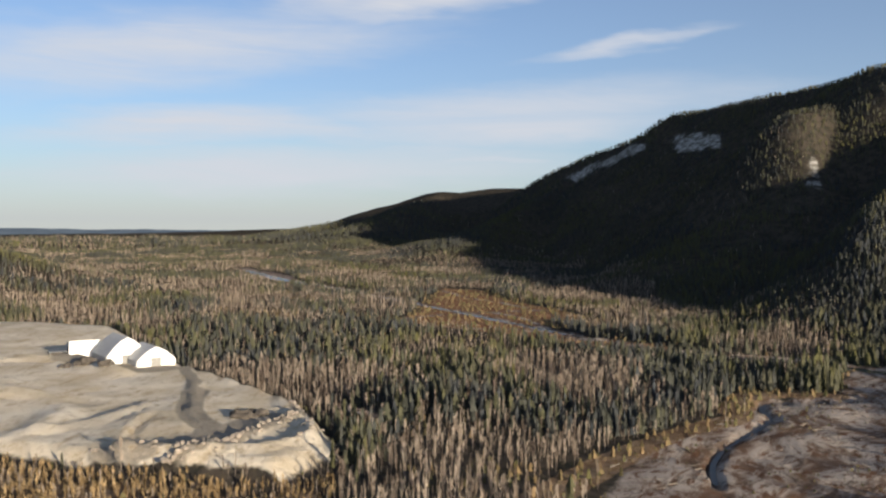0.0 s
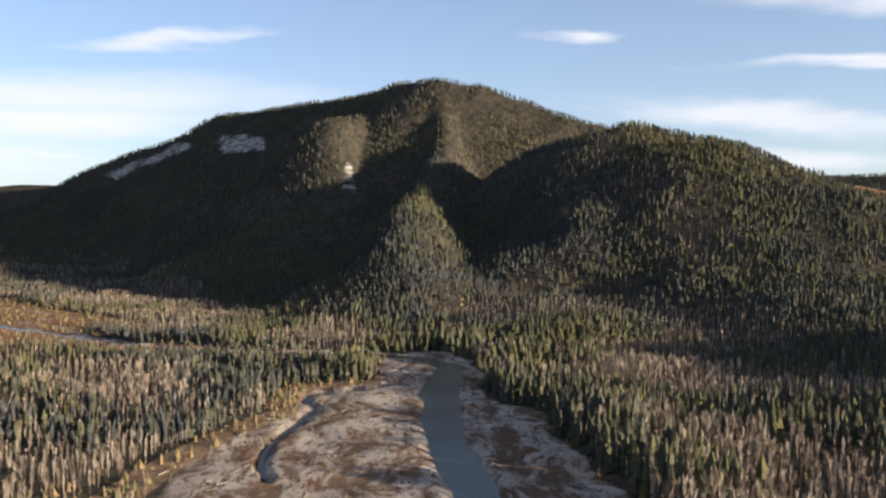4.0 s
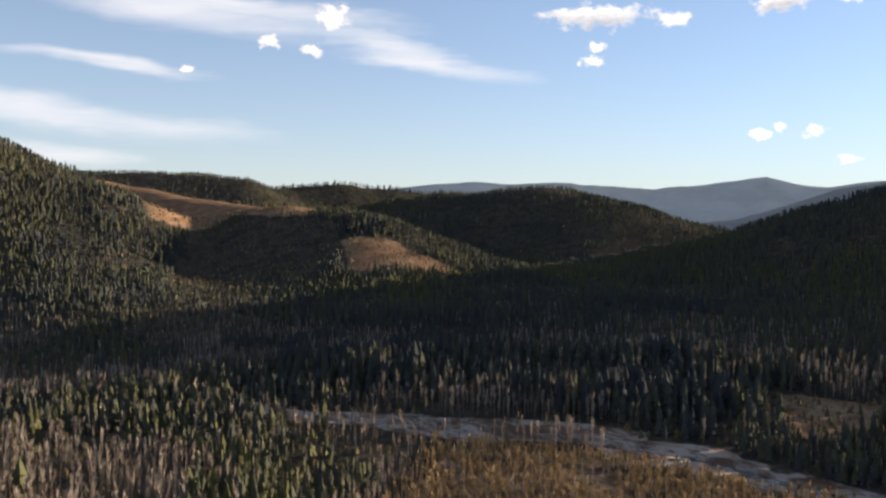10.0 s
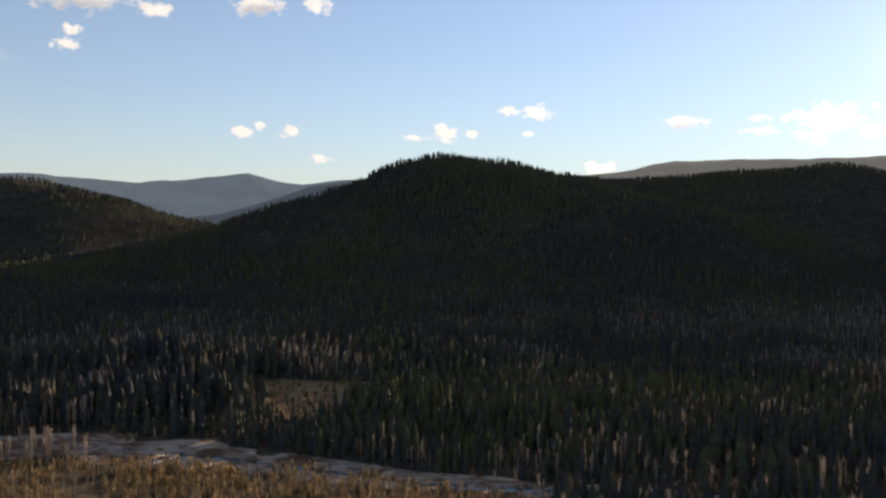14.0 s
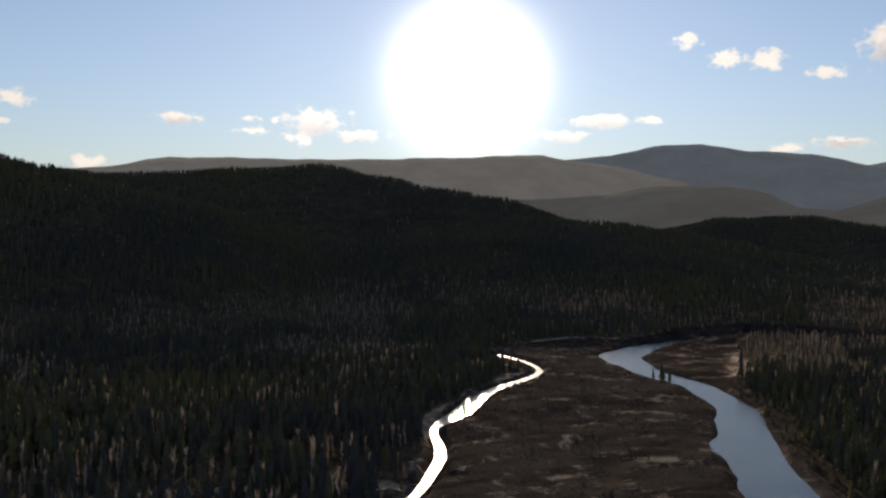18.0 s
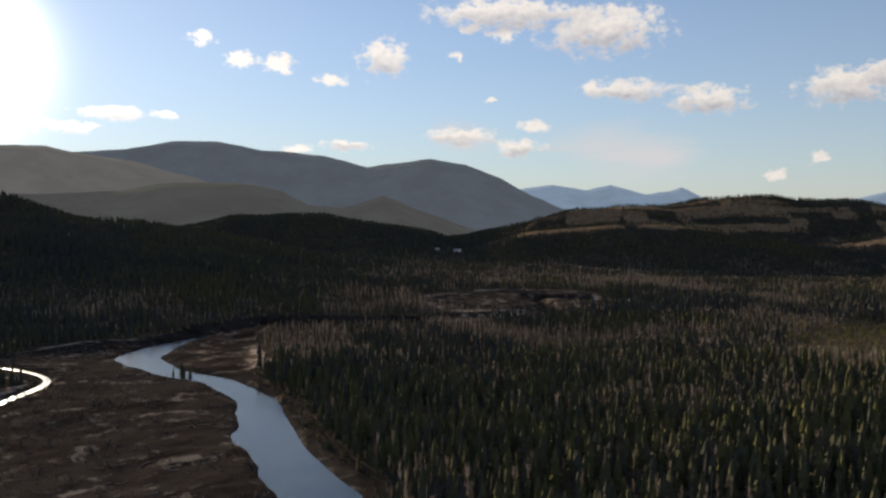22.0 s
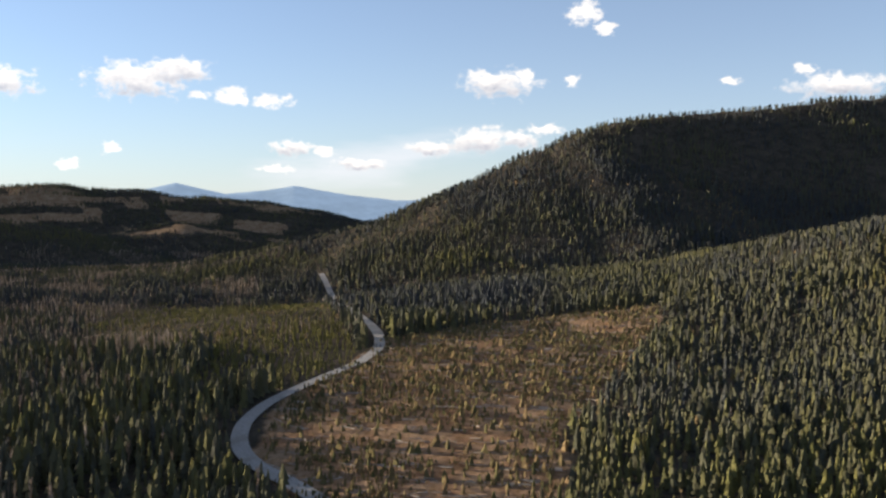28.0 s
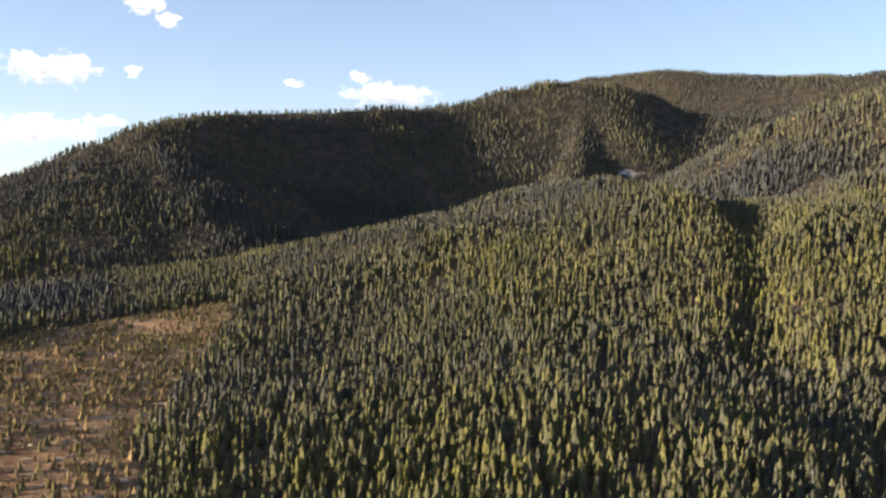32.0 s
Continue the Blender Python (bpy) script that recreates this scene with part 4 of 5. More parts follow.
HAZE_FAR = material("far_hazy_range", range_build((0.07, 0.09, 0.11), (0.098, 0.135, 0.185)), 1.0, spec=0.0)
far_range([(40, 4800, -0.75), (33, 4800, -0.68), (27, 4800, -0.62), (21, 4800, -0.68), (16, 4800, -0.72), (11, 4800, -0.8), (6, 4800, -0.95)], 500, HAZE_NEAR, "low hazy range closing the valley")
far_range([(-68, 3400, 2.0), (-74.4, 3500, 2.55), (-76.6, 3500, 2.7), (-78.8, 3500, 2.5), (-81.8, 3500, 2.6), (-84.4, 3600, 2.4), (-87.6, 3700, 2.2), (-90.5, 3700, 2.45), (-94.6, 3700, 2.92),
           (-96.6, 3700, 2.4), (-98, 3700, 2.25), (-100.8, 3700, 2.55), (-106, 3700, 2.8)], 900, HAZE_NEAR, "wooded range behind the logged hill, painted blue-grey with haze")
far_range([(-86, 2500, -0.9), (-89.5, 2550, -0.2), (-93, 2600, 0.35), (-96, 2650, 1.2), (-98.5, 2700, 2.0), (-101, 2700, 2.5), (-104, 2700, 2.7), (-110, 2700, 2.0)], 700, HAZE_GAP, "wooded ridge in a gap of the hills, painted dark blue with haze")
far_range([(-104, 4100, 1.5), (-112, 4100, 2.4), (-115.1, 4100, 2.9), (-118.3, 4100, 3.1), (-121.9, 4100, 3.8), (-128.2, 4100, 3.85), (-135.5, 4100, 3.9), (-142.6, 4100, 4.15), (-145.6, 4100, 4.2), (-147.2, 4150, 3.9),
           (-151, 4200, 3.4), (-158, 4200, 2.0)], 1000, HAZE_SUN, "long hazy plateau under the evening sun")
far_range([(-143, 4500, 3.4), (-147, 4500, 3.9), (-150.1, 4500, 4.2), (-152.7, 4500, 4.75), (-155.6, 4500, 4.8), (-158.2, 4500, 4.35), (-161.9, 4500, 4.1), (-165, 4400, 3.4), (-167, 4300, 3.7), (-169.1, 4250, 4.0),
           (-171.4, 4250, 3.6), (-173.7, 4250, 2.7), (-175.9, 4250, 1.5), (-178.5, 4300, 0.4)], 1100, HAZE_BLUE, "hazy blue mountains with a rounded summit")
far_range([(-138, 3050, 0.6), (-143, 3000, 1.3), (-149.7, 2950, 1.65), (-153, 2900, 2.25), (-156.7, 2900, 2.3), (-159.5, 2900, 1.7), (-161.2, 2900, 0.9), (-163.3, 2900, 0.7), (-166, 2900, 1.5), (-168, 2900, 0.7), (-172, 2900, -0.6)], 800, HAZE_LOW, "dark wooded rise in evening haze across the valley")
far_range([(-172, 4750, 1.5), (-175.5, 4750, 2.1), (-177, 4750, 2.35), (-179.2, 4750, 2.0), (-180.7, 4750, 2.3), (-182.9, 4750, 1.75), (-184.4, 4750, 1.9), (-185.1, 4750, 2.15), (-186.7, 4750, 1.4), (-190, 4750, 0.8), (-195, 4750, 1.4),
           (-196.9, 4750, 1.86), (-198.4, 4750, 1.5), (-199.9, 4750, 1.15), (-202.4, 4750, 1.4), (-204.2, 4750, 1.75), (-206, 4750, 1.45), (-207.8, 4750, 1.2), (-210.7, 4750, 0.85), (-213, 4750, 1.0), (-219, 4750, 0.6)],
          700, HAZE_FAR, "distant mountains on the horizon, painted pale blue with haze")


# trees
def conifer(tiers, sides, seed, lean=0.0, slim=1.0):
    """A spruce of unit height: tiers of ragged skirts on one axis. Points and triangles."""
    rnd = np.random.RandomState(seed)
    v, f = [], []
    for k in range(tiers):
        lo = 0.10 + 0.86 * (k / tiers) ** 0.92
        hi = min(1.0, lo + 1.55 * 0.9 / tiers + 0.05)
        if k == tiers - 1:
            hi = 1.0
        rad = slim * (0.165 * (1 - lo) ** 0.72 + 0.012) * rnd.uniform(0.85, 1.15)
        n0 = len(v)
        v.append((rnd.uniform(-0.01, 0.01), rnd.uniform(-0.01, 0.01), hi))
        turn = rnd.uniform(0, 6.28)
        for s in range(sides):
            a = turn + 6.2832 * (s + rnd.uniform(-0.25, 0.25)) / sides
            rr = rad * (rnd.uniform(0.75, 1.3) if s % 2 else rnd.uniform(0.45, 0.8))
            v.append((rr * math.cos(a), rr * math.sin(a), lo - rr * rnd.uniform(0.1, 0.6)))
        f += [(n0, n0 + 1 + s, n0 + 1 + (s + 1) % sides) for s in range(sides)]
    return np.array(v), np.array(f)


def bare_tree(blades, seed, width=0.014):
    """A leafless aspen of unit height: a thin stem and many upright twigs, each one blade."""
    rnd = np.random.RandomState(seed)
    v, f = [], []

    def blade(base, tip, w, a):
        n0 = len(v)
        v.extend([(base[0] - w * math.cos(a), base[1] - w * math.sin(a), base[2]), (base[0] + w * math.cos(a), base[1] + w * math.sin(a), base[2]), tip])
        f.append((n0, n0 + 1, n0 + 2))
    blade((0, 0, 0), (0, 0, 0.95), width * 0.8, 0.4)
    blade((0, 0, 0), (0, 0, 0.95), width * 0.8, 2.0)
    for k in range(blades):
        z = rnd.uniform(0.28, 0.8)
        a, out, up = rnd.uniform(0, 6.28), rnd.uniform(0.05, 0.13), rnd.uniform(0.12, 0.3)
        blade((0.2 * out * math.cos(a), 0.2 * out * math.sin(a), z), (out * math.cos(a), out * math.sin(a), min(1.02, z + up)), width * rnd.uniform(0.7, 1.5), rnd.uniform(0, 3.1))
    return np.array(v), np.array(f)


def grove(name, kinds, x, y, z, height, spread, tint, mat, label, category):
    """All trees of one sort as one object: copies of a few shapes, turned and scaled."""
    rnd = np.random.RandomState(len(x) % 1000)
    pick = rnd.randint(0, len(kinds), len(x))
    turn = rnd.uniform(0, 6.2832, len(x))
    V, F, T, base = [], [], [], 0
    for k, (v, f) in enumerate(kinds):
        m = pick == k
        c, s = np.cos(turn[m])[:, None], np.sin(turn[m])[:, None]
        h, w = height[m][:, None], (height[m] * spread[m])[:, None]
        px = x[m][:, None] + (v[:, 0] * c - v[:, 1] * s) * w
        py = y[m][:, None] + (v[:, 0] * s + v[:, 1] * c) * w
        pz = z[m][:, None] + v[:, 2] * h
        V.append(np.stack([px, py, pz], -1).reshape(-1, 3))
        F.append((f[None] + base + (np.arange(m.sum()) * len(v))[:, None, None]).reshape(-1, 3))
        T.append(np.repeat(tint[m], len(v)))
        base += m.sum() * len(v)
    ob = mesh_object(name, np.vstack(V), np.vstack(F), mat, False, [("tint", np.concatenate(T))])
    return tagged(ob, label, category, kind="stuff")


def scatter(lo, hi, spacing, seed):
    rnd = np.random.RandomState(seed)
    n = int(hi / spacing) + 1
    i, j = np.meshgrid(np.arange(-n, n + 1), np.arange(-n, n + 1))
    x = ((i + (j % 2) * 0.5).ravel() + rnd.uniform(-0.42, 0.42, i.size)) * spacing
    y = (j.ravel() + rnd.uniform(-0.42, 0.42, i.size)) * spacing
    r = np.hypot(x, y)
    az = np.degrees(np.arctan2(-x, y))
    az = np.where(az > 32, az - 360, az)
    m = (r >= lo) & (r < hi) & (az > -271)
    x, y, az, r = x[m], y[m], az[m], r[m]
    z = relief(x, y)
    # trees hidden from the camera are left out
    keep = camera_sees(x, y, z + 14)
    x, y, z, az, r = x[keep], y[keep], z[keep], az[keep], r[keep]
    gravel, grass, sand, rock, dirt, shaded_heath, russet = surface_masks(x, y, z)
    d_road, _ = along(x, y, ROAD_LINE, [])
    bare = np.maximum.reduce([gravel, grass, sand, rock, shaded_heath * 0.9])
    thicket = np.maximum(zone(x, y, LOW_WOOD, 20), zone(x, y, LOW_EAST, 30)) > 0.5
    bare = np.maximum(bare, zone(x, y, BOWL, 30))
    bare = np.where(thicket, np.maximum(gravel, sand), bare)
    chance = rnd.uniform(0, 1, len(x))
    wood = (bare < 0.30 + 0.2 * (fbm(x, y, 40, 91, 2) - 0.5)) & (d_road > 6.5)
    wood &= chance < 0.45 + 0.75 * smooth((fbm(x, y, 48, 55, 3) - 0.36) / 0.16)
    scrub = ~wood & (d_road > 6) & (rock < 0.5) & (sand < 0.3) & (gravel < 0.45)
    young = zone(x, y, YOUNG, 20) > 0.5
    # leafless trees grow on the valley floor, spruce and pine on the slopes
    patch = fbm(x, y, 75, 44, 3)
    floor_ = 1 - smooth((z - 8) / 30)
    share = floor_ * (0.06 + 0.84 * smooth((patch - 0.46) / 0.09)) + (1 - floor_) * 0.06 * smooth((patch - 0.5) / 0.1)
    share = np.where((az < -172) & ((r < 520) | (az < -202)) | young, share * 0.35, share)
    share = np.where(az < -221, share * 0.1, share)
    share = np.where((az > -14) & (r < 1500), share + 0.26 * floor_ * smooth((az + 14) / 10), share)
    bank = (1 - smooth((along(x, y, EAST_BANK, [])[0] - 18) / 14))
    share = share * (1 - 0.85 * bank)
    share = share + floor_ * np.where((az < -30) & (az > -84) & (r < 720), 0.16, 0.0) + floor_ * np.where((az < -140) & (az > -193) & (r > 430), 0.12, 0.0)
    share = np.where((az < -114) & (az > -180) & (r < 640), share * 0.35, share)
    share = np.maximum(share, 0.8 * np.maximum.reduce([zone(x, y, b, 70) for b in BALD_PATCHES]))
    leafless = rnd.uniform(0, 1, len(x)) < share
    low_wood = np.maximum(zone(x, y, LOW_WOOD, 20), zone(x, y, LOW_EAST, 30)) > 0.5
    leafless &= (np.maximum(zone(x, y, TALL_STAND, 14), zone(x, y, TALL_EDGE, 14)) < 0.4) | (rnd.uniform(0, 1, len(x)) < 0.2)
    leafless |= low_wood & (rnd.uniform(0, 1, len(x)) < 0.97)
    return x, y, z, az, r, low_wood, wood, scrub, young, leafless, rnd


SHAPES = {
    "near": ([conifer(6, 6, s, slim=sl) for s, sl in ((1, 1.0), (2, 0.8), (3, 1.15), (4, 0.9))], [bare_tree(19, s, 0.017) for s in (5, 6, 7)]),
    "mid": ([conifer(3, 4, s, slim=sl) for s, sl in ((11, 1.0), (12, 0.85), (13, 1.15))], [bare_tree(8, s, 0.03) for s in (14, 15)]),
    "far": ([conifer(2, 3, s, slim=sl) for s, sl in ((21, 1.1), (22, 1.3))], [bare_tree(5, s, 0.06) for s in (24, 25)]),
}
SHAPES["slope"] = ([conifer(5, 5, s, slim=sl) for s, sl in ((71, 1.0), (72, 0.85), (73, 1.12), (74, 0.95))], SHAPES["mid"][1])
BANDS = [("near", 225, 620, 4.3, 0.86), ("slope", 225, 860, 3.7, 0.66), ("mid", 620, 1250, 5.3, 0.74), ("far", 1250, 2750, 7.4, 0.62), ("far", 2750, 3900, 17, 1.0)]
for level, lo, hi, gap, grow in BANDS:
    x, y, z, az, r, low_wood, wood, scrub, young, leafless, rnd = scatter(lo, hi, gap, int(lo))
    least = 0.74 if level == "far" else 0.5
    size = rnd.uniform(least, 1.15, len(x)) * 14.5 * grow * (0.62 + 0.8 * fbm(x, y, 55, 61, 2))
    stand = np.maximum(zone(x, y, TALL_STAND, 14), 0.7 * zone(x, y, TALL_EDGE, 14))
    size = size * (1 + 0.42 * stand) * (1 + 0.35 * (1 - smooth((along(x, y, EAST_BANK, [])[0] - 22) / 20)))
    size = np.where(young, size * 0.42, np.where(low_wood, size * 0.5, size))
    # light painted into the tint: road hill darker, near slope brighter
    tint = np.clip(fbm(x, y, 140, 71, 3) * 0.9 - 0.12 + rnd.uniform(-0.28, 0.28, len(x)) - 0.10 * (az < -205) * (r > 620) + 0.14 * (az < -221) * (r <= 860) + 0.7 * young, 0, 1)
    if level == "near":
        # the strip of wood next to the viewpoint is built tree by tree
        strip = wood & (r < 372) & (r > 255) & (rnd.uniform(0, 1, len(x)) < 0.085)
        NEAREST = (x[strip], y[strip], leafless[strip], size[strip])
        wood = wood & ~strip
    on_slope = (az < -221) & (r < 860)
    if level == "near":
        wood = wood & ~on_slope
        NEAREST = tuple(v[on_slope[strip] == 0] for v in NEAREST)
    elif level == "slope":
        wood = wood & on_slope
        NEAREST = tuple(np.concatenate([a, b[::9]]) for a, b in zip(NEAREST, [v[wood & (r < 345)] for v in (x, y, leafless, size)]))
    elif level == "mid":
        wood = wood & ~on_slope
    green, grey = SHAPES[level]
    m = wood & ~leafless
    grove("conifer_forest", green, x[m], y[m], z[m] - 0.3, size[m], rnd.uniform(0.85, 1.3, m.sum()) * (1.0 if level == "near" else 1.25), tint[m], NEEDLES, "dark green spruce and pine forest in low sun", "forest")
    m = wood & leafless
    if m.any():
        grove("leafless_forest", grey, x[m], y[m], z[m] - 0.3, size[m] * 0.95, rnd.uniform(0.6, 1.0, m.sum()), rnd.uniform(0, 1, m.sum()), TWIGS, "leafless grey-brown aspen wood on the valley floor", "forest")
    if level in ("near", "mid"):
        m = scrub & (rnd.uniform(0, 1, len(x)) < 0.5)
        grove("saplings", [conifer(2, 5, 31, slim=1.8), conifer(2, 4, 32, slim=2.2)], x[m], y[m], z[m] - 0.1, rnd.uniform(1.2, 4.5, m.sum()), rnd.uniform(0.9, 1.4, m.sum()), rnd.uniform(0, 1, m.sum()), BRUSH,
              "young conifers and dry brush on cleared ground", "saplings")


# single things
def part(name, bm, mat, parent, label=""):
    """Links a bmesh as one mesh object under a thing or a part."""
    me = bpy.data.meshes.new(name)
    bm.to_mesh(me)
    bm.free()
    me.materials.append(mat)
    ob = new(name, me)
    ob.parent = parent
    return tagged(ob, label) if label else ob


def prism(bm, ring, offset):
    """A solid from a ring of points pushed along an offset."""
    a = [bm.verts.new(p) for p in ring]
    b = [bm.verts.new(Vector(p) + Vector(offset)) for p in ring]
    n = len(ring)
    bm.faces.new(a[::-1])
    bm.faces.new(b)
    for i in range(n):
        bm.faces.new((a[i], a[(i + 1) % n], b[(i + 1) % n], b[i]))
    return bm


def box(lo, hi, bevel=0.0):
    bm = bmesh.new()
    (x0, y0, z0), (x1, y1, z1) = lo, hi
    prism(bm, [(x0, y0, z0), (x1, y0, z0), (x1, y1, z0), (x0, y1, z0)], (0, 0, z1 - z0))
    bmesh.ops.recalc_face_normals(bm, faces=bm.faces)
    if bevel:
        bmesh.ops.bevel(bm, geom=bm.edges[:], offset=bevel, segments=1, affect="EDGES")
    return bm


def at(x, y, sink=0.0):
    return float(relief(np.array([x], float), np.array([y], float))[0]) - sink


def storage_hall(x, y, turn, W, L, H, E, label):
    """A fabric hall: ribbed gable roof in panels, end walls, steel doors."""
    hall = tagged(new("storage_hall"), label, "building", "storage halls in the pit")
    hall.matrix_world = pose(x, y, at(x, y, 0.5), 0, 0, turn)
    prof = [(-W, 0.0), (-W, E), (-W * 0.62, E + (H - E) * 0.52), (-W * 0.3, E + (H - E) * 0.82), (0, H), (W * 0.3, E + (H - E) * 0.82), (W * 0.62, E + (H - E) * 0.52), (W, E), (W, 0.0)]
    n_panels = 6
    for k in range(n_panels):
        y0, y1 = L * k / n_panels + 0.06, L * (k + 1) / n_panels - 0.06
        bm = bmesh.new()
        prism(bm, [Vector((px, y0, pz)) for px, pz in prof] + [Vector((px * 0.985, y0, pz * 0.985)) for px, pz in prof[::-1]], (0, y1 - y0, 0))
        bmesh.ops.recalc_face_normals(bm, faces=bm.faces)
        part("roof_panel", bm, FABRIC_GREY, hall, "fabric roof panel coloured shade grey")
        bm = bmesh.new()
        prism(bm, [Vector((px * 1.008, y1, pz * 1.008)) for px, pz in prof] + [Vector((px * 0.99, y1, pz * 0.99)) for px, pz in prof[::-1]], (0, 0.12, 0))
        bmesh.ops.recalc_face_normals(bm, faces=bm.faces)
        part("rib", bm, STEEL, hall)
    for yy, push in ((0.3, -0.25), (L - 0.3, 0.25)):
        bm = bmesh.new()
        prism(bm, [Vector((px * 0.98, yy, pz * 0.98)) for px, pz in prof], (0, push, 0))
        bmesh.ops.recalc_face_normals(bm, faces=bm.faces)
        part("end_wall", bm, FABRIC, hall, "white fabric end wall")
    door = part("door", box((-3.4, -0.35, 0), (3.0, 0.1, 5.4), 0.05), STEEL, hall, "grey roll-up steel door")
    part("door_frame", box((-3.9, -0.4, 5.4), (3.5, 0.05, 5.9), 0.04), STEEL, door)
    for sx in (-1, 1):
        part("footing", box((sx * W - 0.5, 0, 0), (sx * W + 0.5, L, 0.9), 0.05), PALE_STONE, hall, "concrete block footing")
    return hall


def open_shed(x, y, turn):
    """A white shed with a sloping roof, open and dark on one side."""
    shed = tagged(new("open_shed"), "white metal shed with one dark open side on bare sand", "building")
    shed.matrix_world = pose(x, y, at(x, y, 0.3), 0, 0, turn)
    W, D, H = 19.0, 11.0, 11.5
    part("front_wall", box((-W / 2, -D / 2, 0), (W / 2, -D / 2 + 0.3, H), 0.04), FABRIC, shed)
    part("rear_wall", box((-W / 2, D / 2 - 0.3, 0), (W / 2, D / 2, H - 1.6), 0.04), FABRIC, shed)
    part("end_wall", box((W / 2 - 0.3, -D / 2 + 0.3, 0), (W / 2, D / 2 - 0.3, H - 1.6), 0.04), FABRIC, shed)
    bm = bmesh.new()
    prism(bm, [(-W / 2 - 0.6, -D / 2 - 0.6, H), (-W / 2 - 0.6, D / 2 + 0.6, H - 1.6), (-W / 2 - 0.6, D / 2 + 0.6, H - 1.25), (-W / 2 - 0.6, -D / 2 - 0.6, H + 0.35)], (W + 1.2, 0, 0))
    bmesh.ops.recalc_face_normals(bm, faces=bm.faces)
    part("roof", bm, FABRIC_GREY, shed, "grey sheet roof")
    for k in range(4):
        px = -W / 2 + 0.4 + k * 0.0
        part("post", box((px - 0.2, -D / 2 + 0.3 + k * 3.2, 0), (px + 0.2, -D / 2 + 0.7 + k * 3.2, H - 1.7), 0.03), STEEL, shed)
    part("lean_to_roof", box((-W / 2 - 12, -D / 2, 4.6), (-W / 2, D / 2, 4.9), 0.03), STEEL, shed, "low grey lean-to roof")
    for sx, sy in ((-1, -1), (-1, 1)):
        part("lean_to_post", box((-W / 2 - 11.6, sy * (D / 2 - 0.5) - 0.2, 0), (-W / 2 - 11.2, sy * (D / 2 - 0.5) + 0.2, 4.6), 0.03), STEEL, shed)
    part("lean_to_wall", box((-W / 2 - 12, D / 2 - 0.2, 0), (-W / 2, D / 2, 4.6), 0.03), INSIDE_SHADE, shed, "rear wall painted dark as in shade")
    return shed


storage_hall(-211, 560, 38, 13.5, 30, 17.5, 5.5, "tall white-fronted fabric storage hall, roof coloured shade grey")
storage_hall(-190, 553, 38, 12.5, 27, 13.0, 4.5, "lower white-fronted fabric storage hall beside a taller one")
open_shed(-250, 584, 30)


def lump(radius, seed, flat=0.6, detail=2):
    bm = bmesh.new()
    bmesh.ops.create_icosphere(bm, subdivisions=detail, radius=1.0)
    for v in bm.verts:
        p = v.co.copy()
        k = 1 + 0.55 * noise.noise(p * 1.3 + Vector((seed * 7.1, seed * 3.3, 0))) + 0.25 * noise.noise(p * 3.1 + Vector((seed, 0, seed * 5)))
        v.co = Vector((p.x * radius * k, p.y * radius * k * 0.8, max(p.z, -0.25) * radius * flat * k))
    return bm


def mesh_of(bm, name, mat):
    me = bpy.data.meshes.new(name)
    bm.to_mesh(me)
    bm.free()
    me.materials.append(mat)
    return me


# boulders banked on the pit's rim
stone_meshes = [mesh_of(lump(1.0, s, 0.7), "boulder", PALE_STONE) for s in range(4)]
rnd = random.Random(4)
for k in range(46):
    f = rnd.random()
    bx, by = (-95 - 48 * f + rnd.uniform(-4, 4), 346 - 4 * f + rnd.uniform(-5, 4)) if k < 34 else (-62 + rnd.uniform(-6, 4), 372 + rnd.uniform(-18, 30))
    b = new("boulder", stone_meshes[k % 4])
    b.matrix_world = pose(bx, by, at(bx, by) + 0.1, 0, 0, rnd.uniform(0, 360)) @ Matrix.Scale(rnd.uniform(0.4, 1.3), 4)
    tagged(b, "pale rough boulder on the rim of the sand pit", "boulder", "boulders on the pit rim")
for k in range(96):
    f = rnd.random() * (len(PIT_BERM) - 1.001)
    (ax, ay), (bx, by) = PIT_BERM[int(f)], PIT_BERM[int(f) + 1]
    f -= int(f)
    bx, by = ax + (bx - ax) * f + rnd.uniform(-2.6, 2.6), ay + (by - ay) * f + rnd.uniform(-2.2, 2.2)
    b = new("boulder", stone_meshes[k % 4])
    b.matrix_world = pose(bx, by, at(bx, by) + 0.1, 0, 0, rnd.uniform(0, 360)) @ Matrix.Scale(rnd.uniform(0.5, 1.7), 4)
    tagged(b, "pale rough boulder banked along the pit's haul track", "boulder", "boulders on the pit rim")
heap_mesh = [mesh_of(lump(1.0, s + 20, 0.55, 3), "earth_mound", DARK_EARTH) for s in range(3)]
for k, (hx, hy, size) in enumerate(((-100, 409, 5.5), (-93, 415, 4.2), (-105, 416, 3.6), (-98, 421, 3.0), (-232, 548, 6.5), (-215, 536, 5.0), (-243, 541, 4.2))):
    h = new("earth_mound", heap_mesh[k % 3])
    h.matrix_world = pose(hx, hy, at(hx, hy) + 0.2, 0, 0, k * 47) @ Matrix.Scale(size, 4)
    tagged(h, "dark mound of stripped earth in the sand pit", "mound", "earth mounds in the pit")

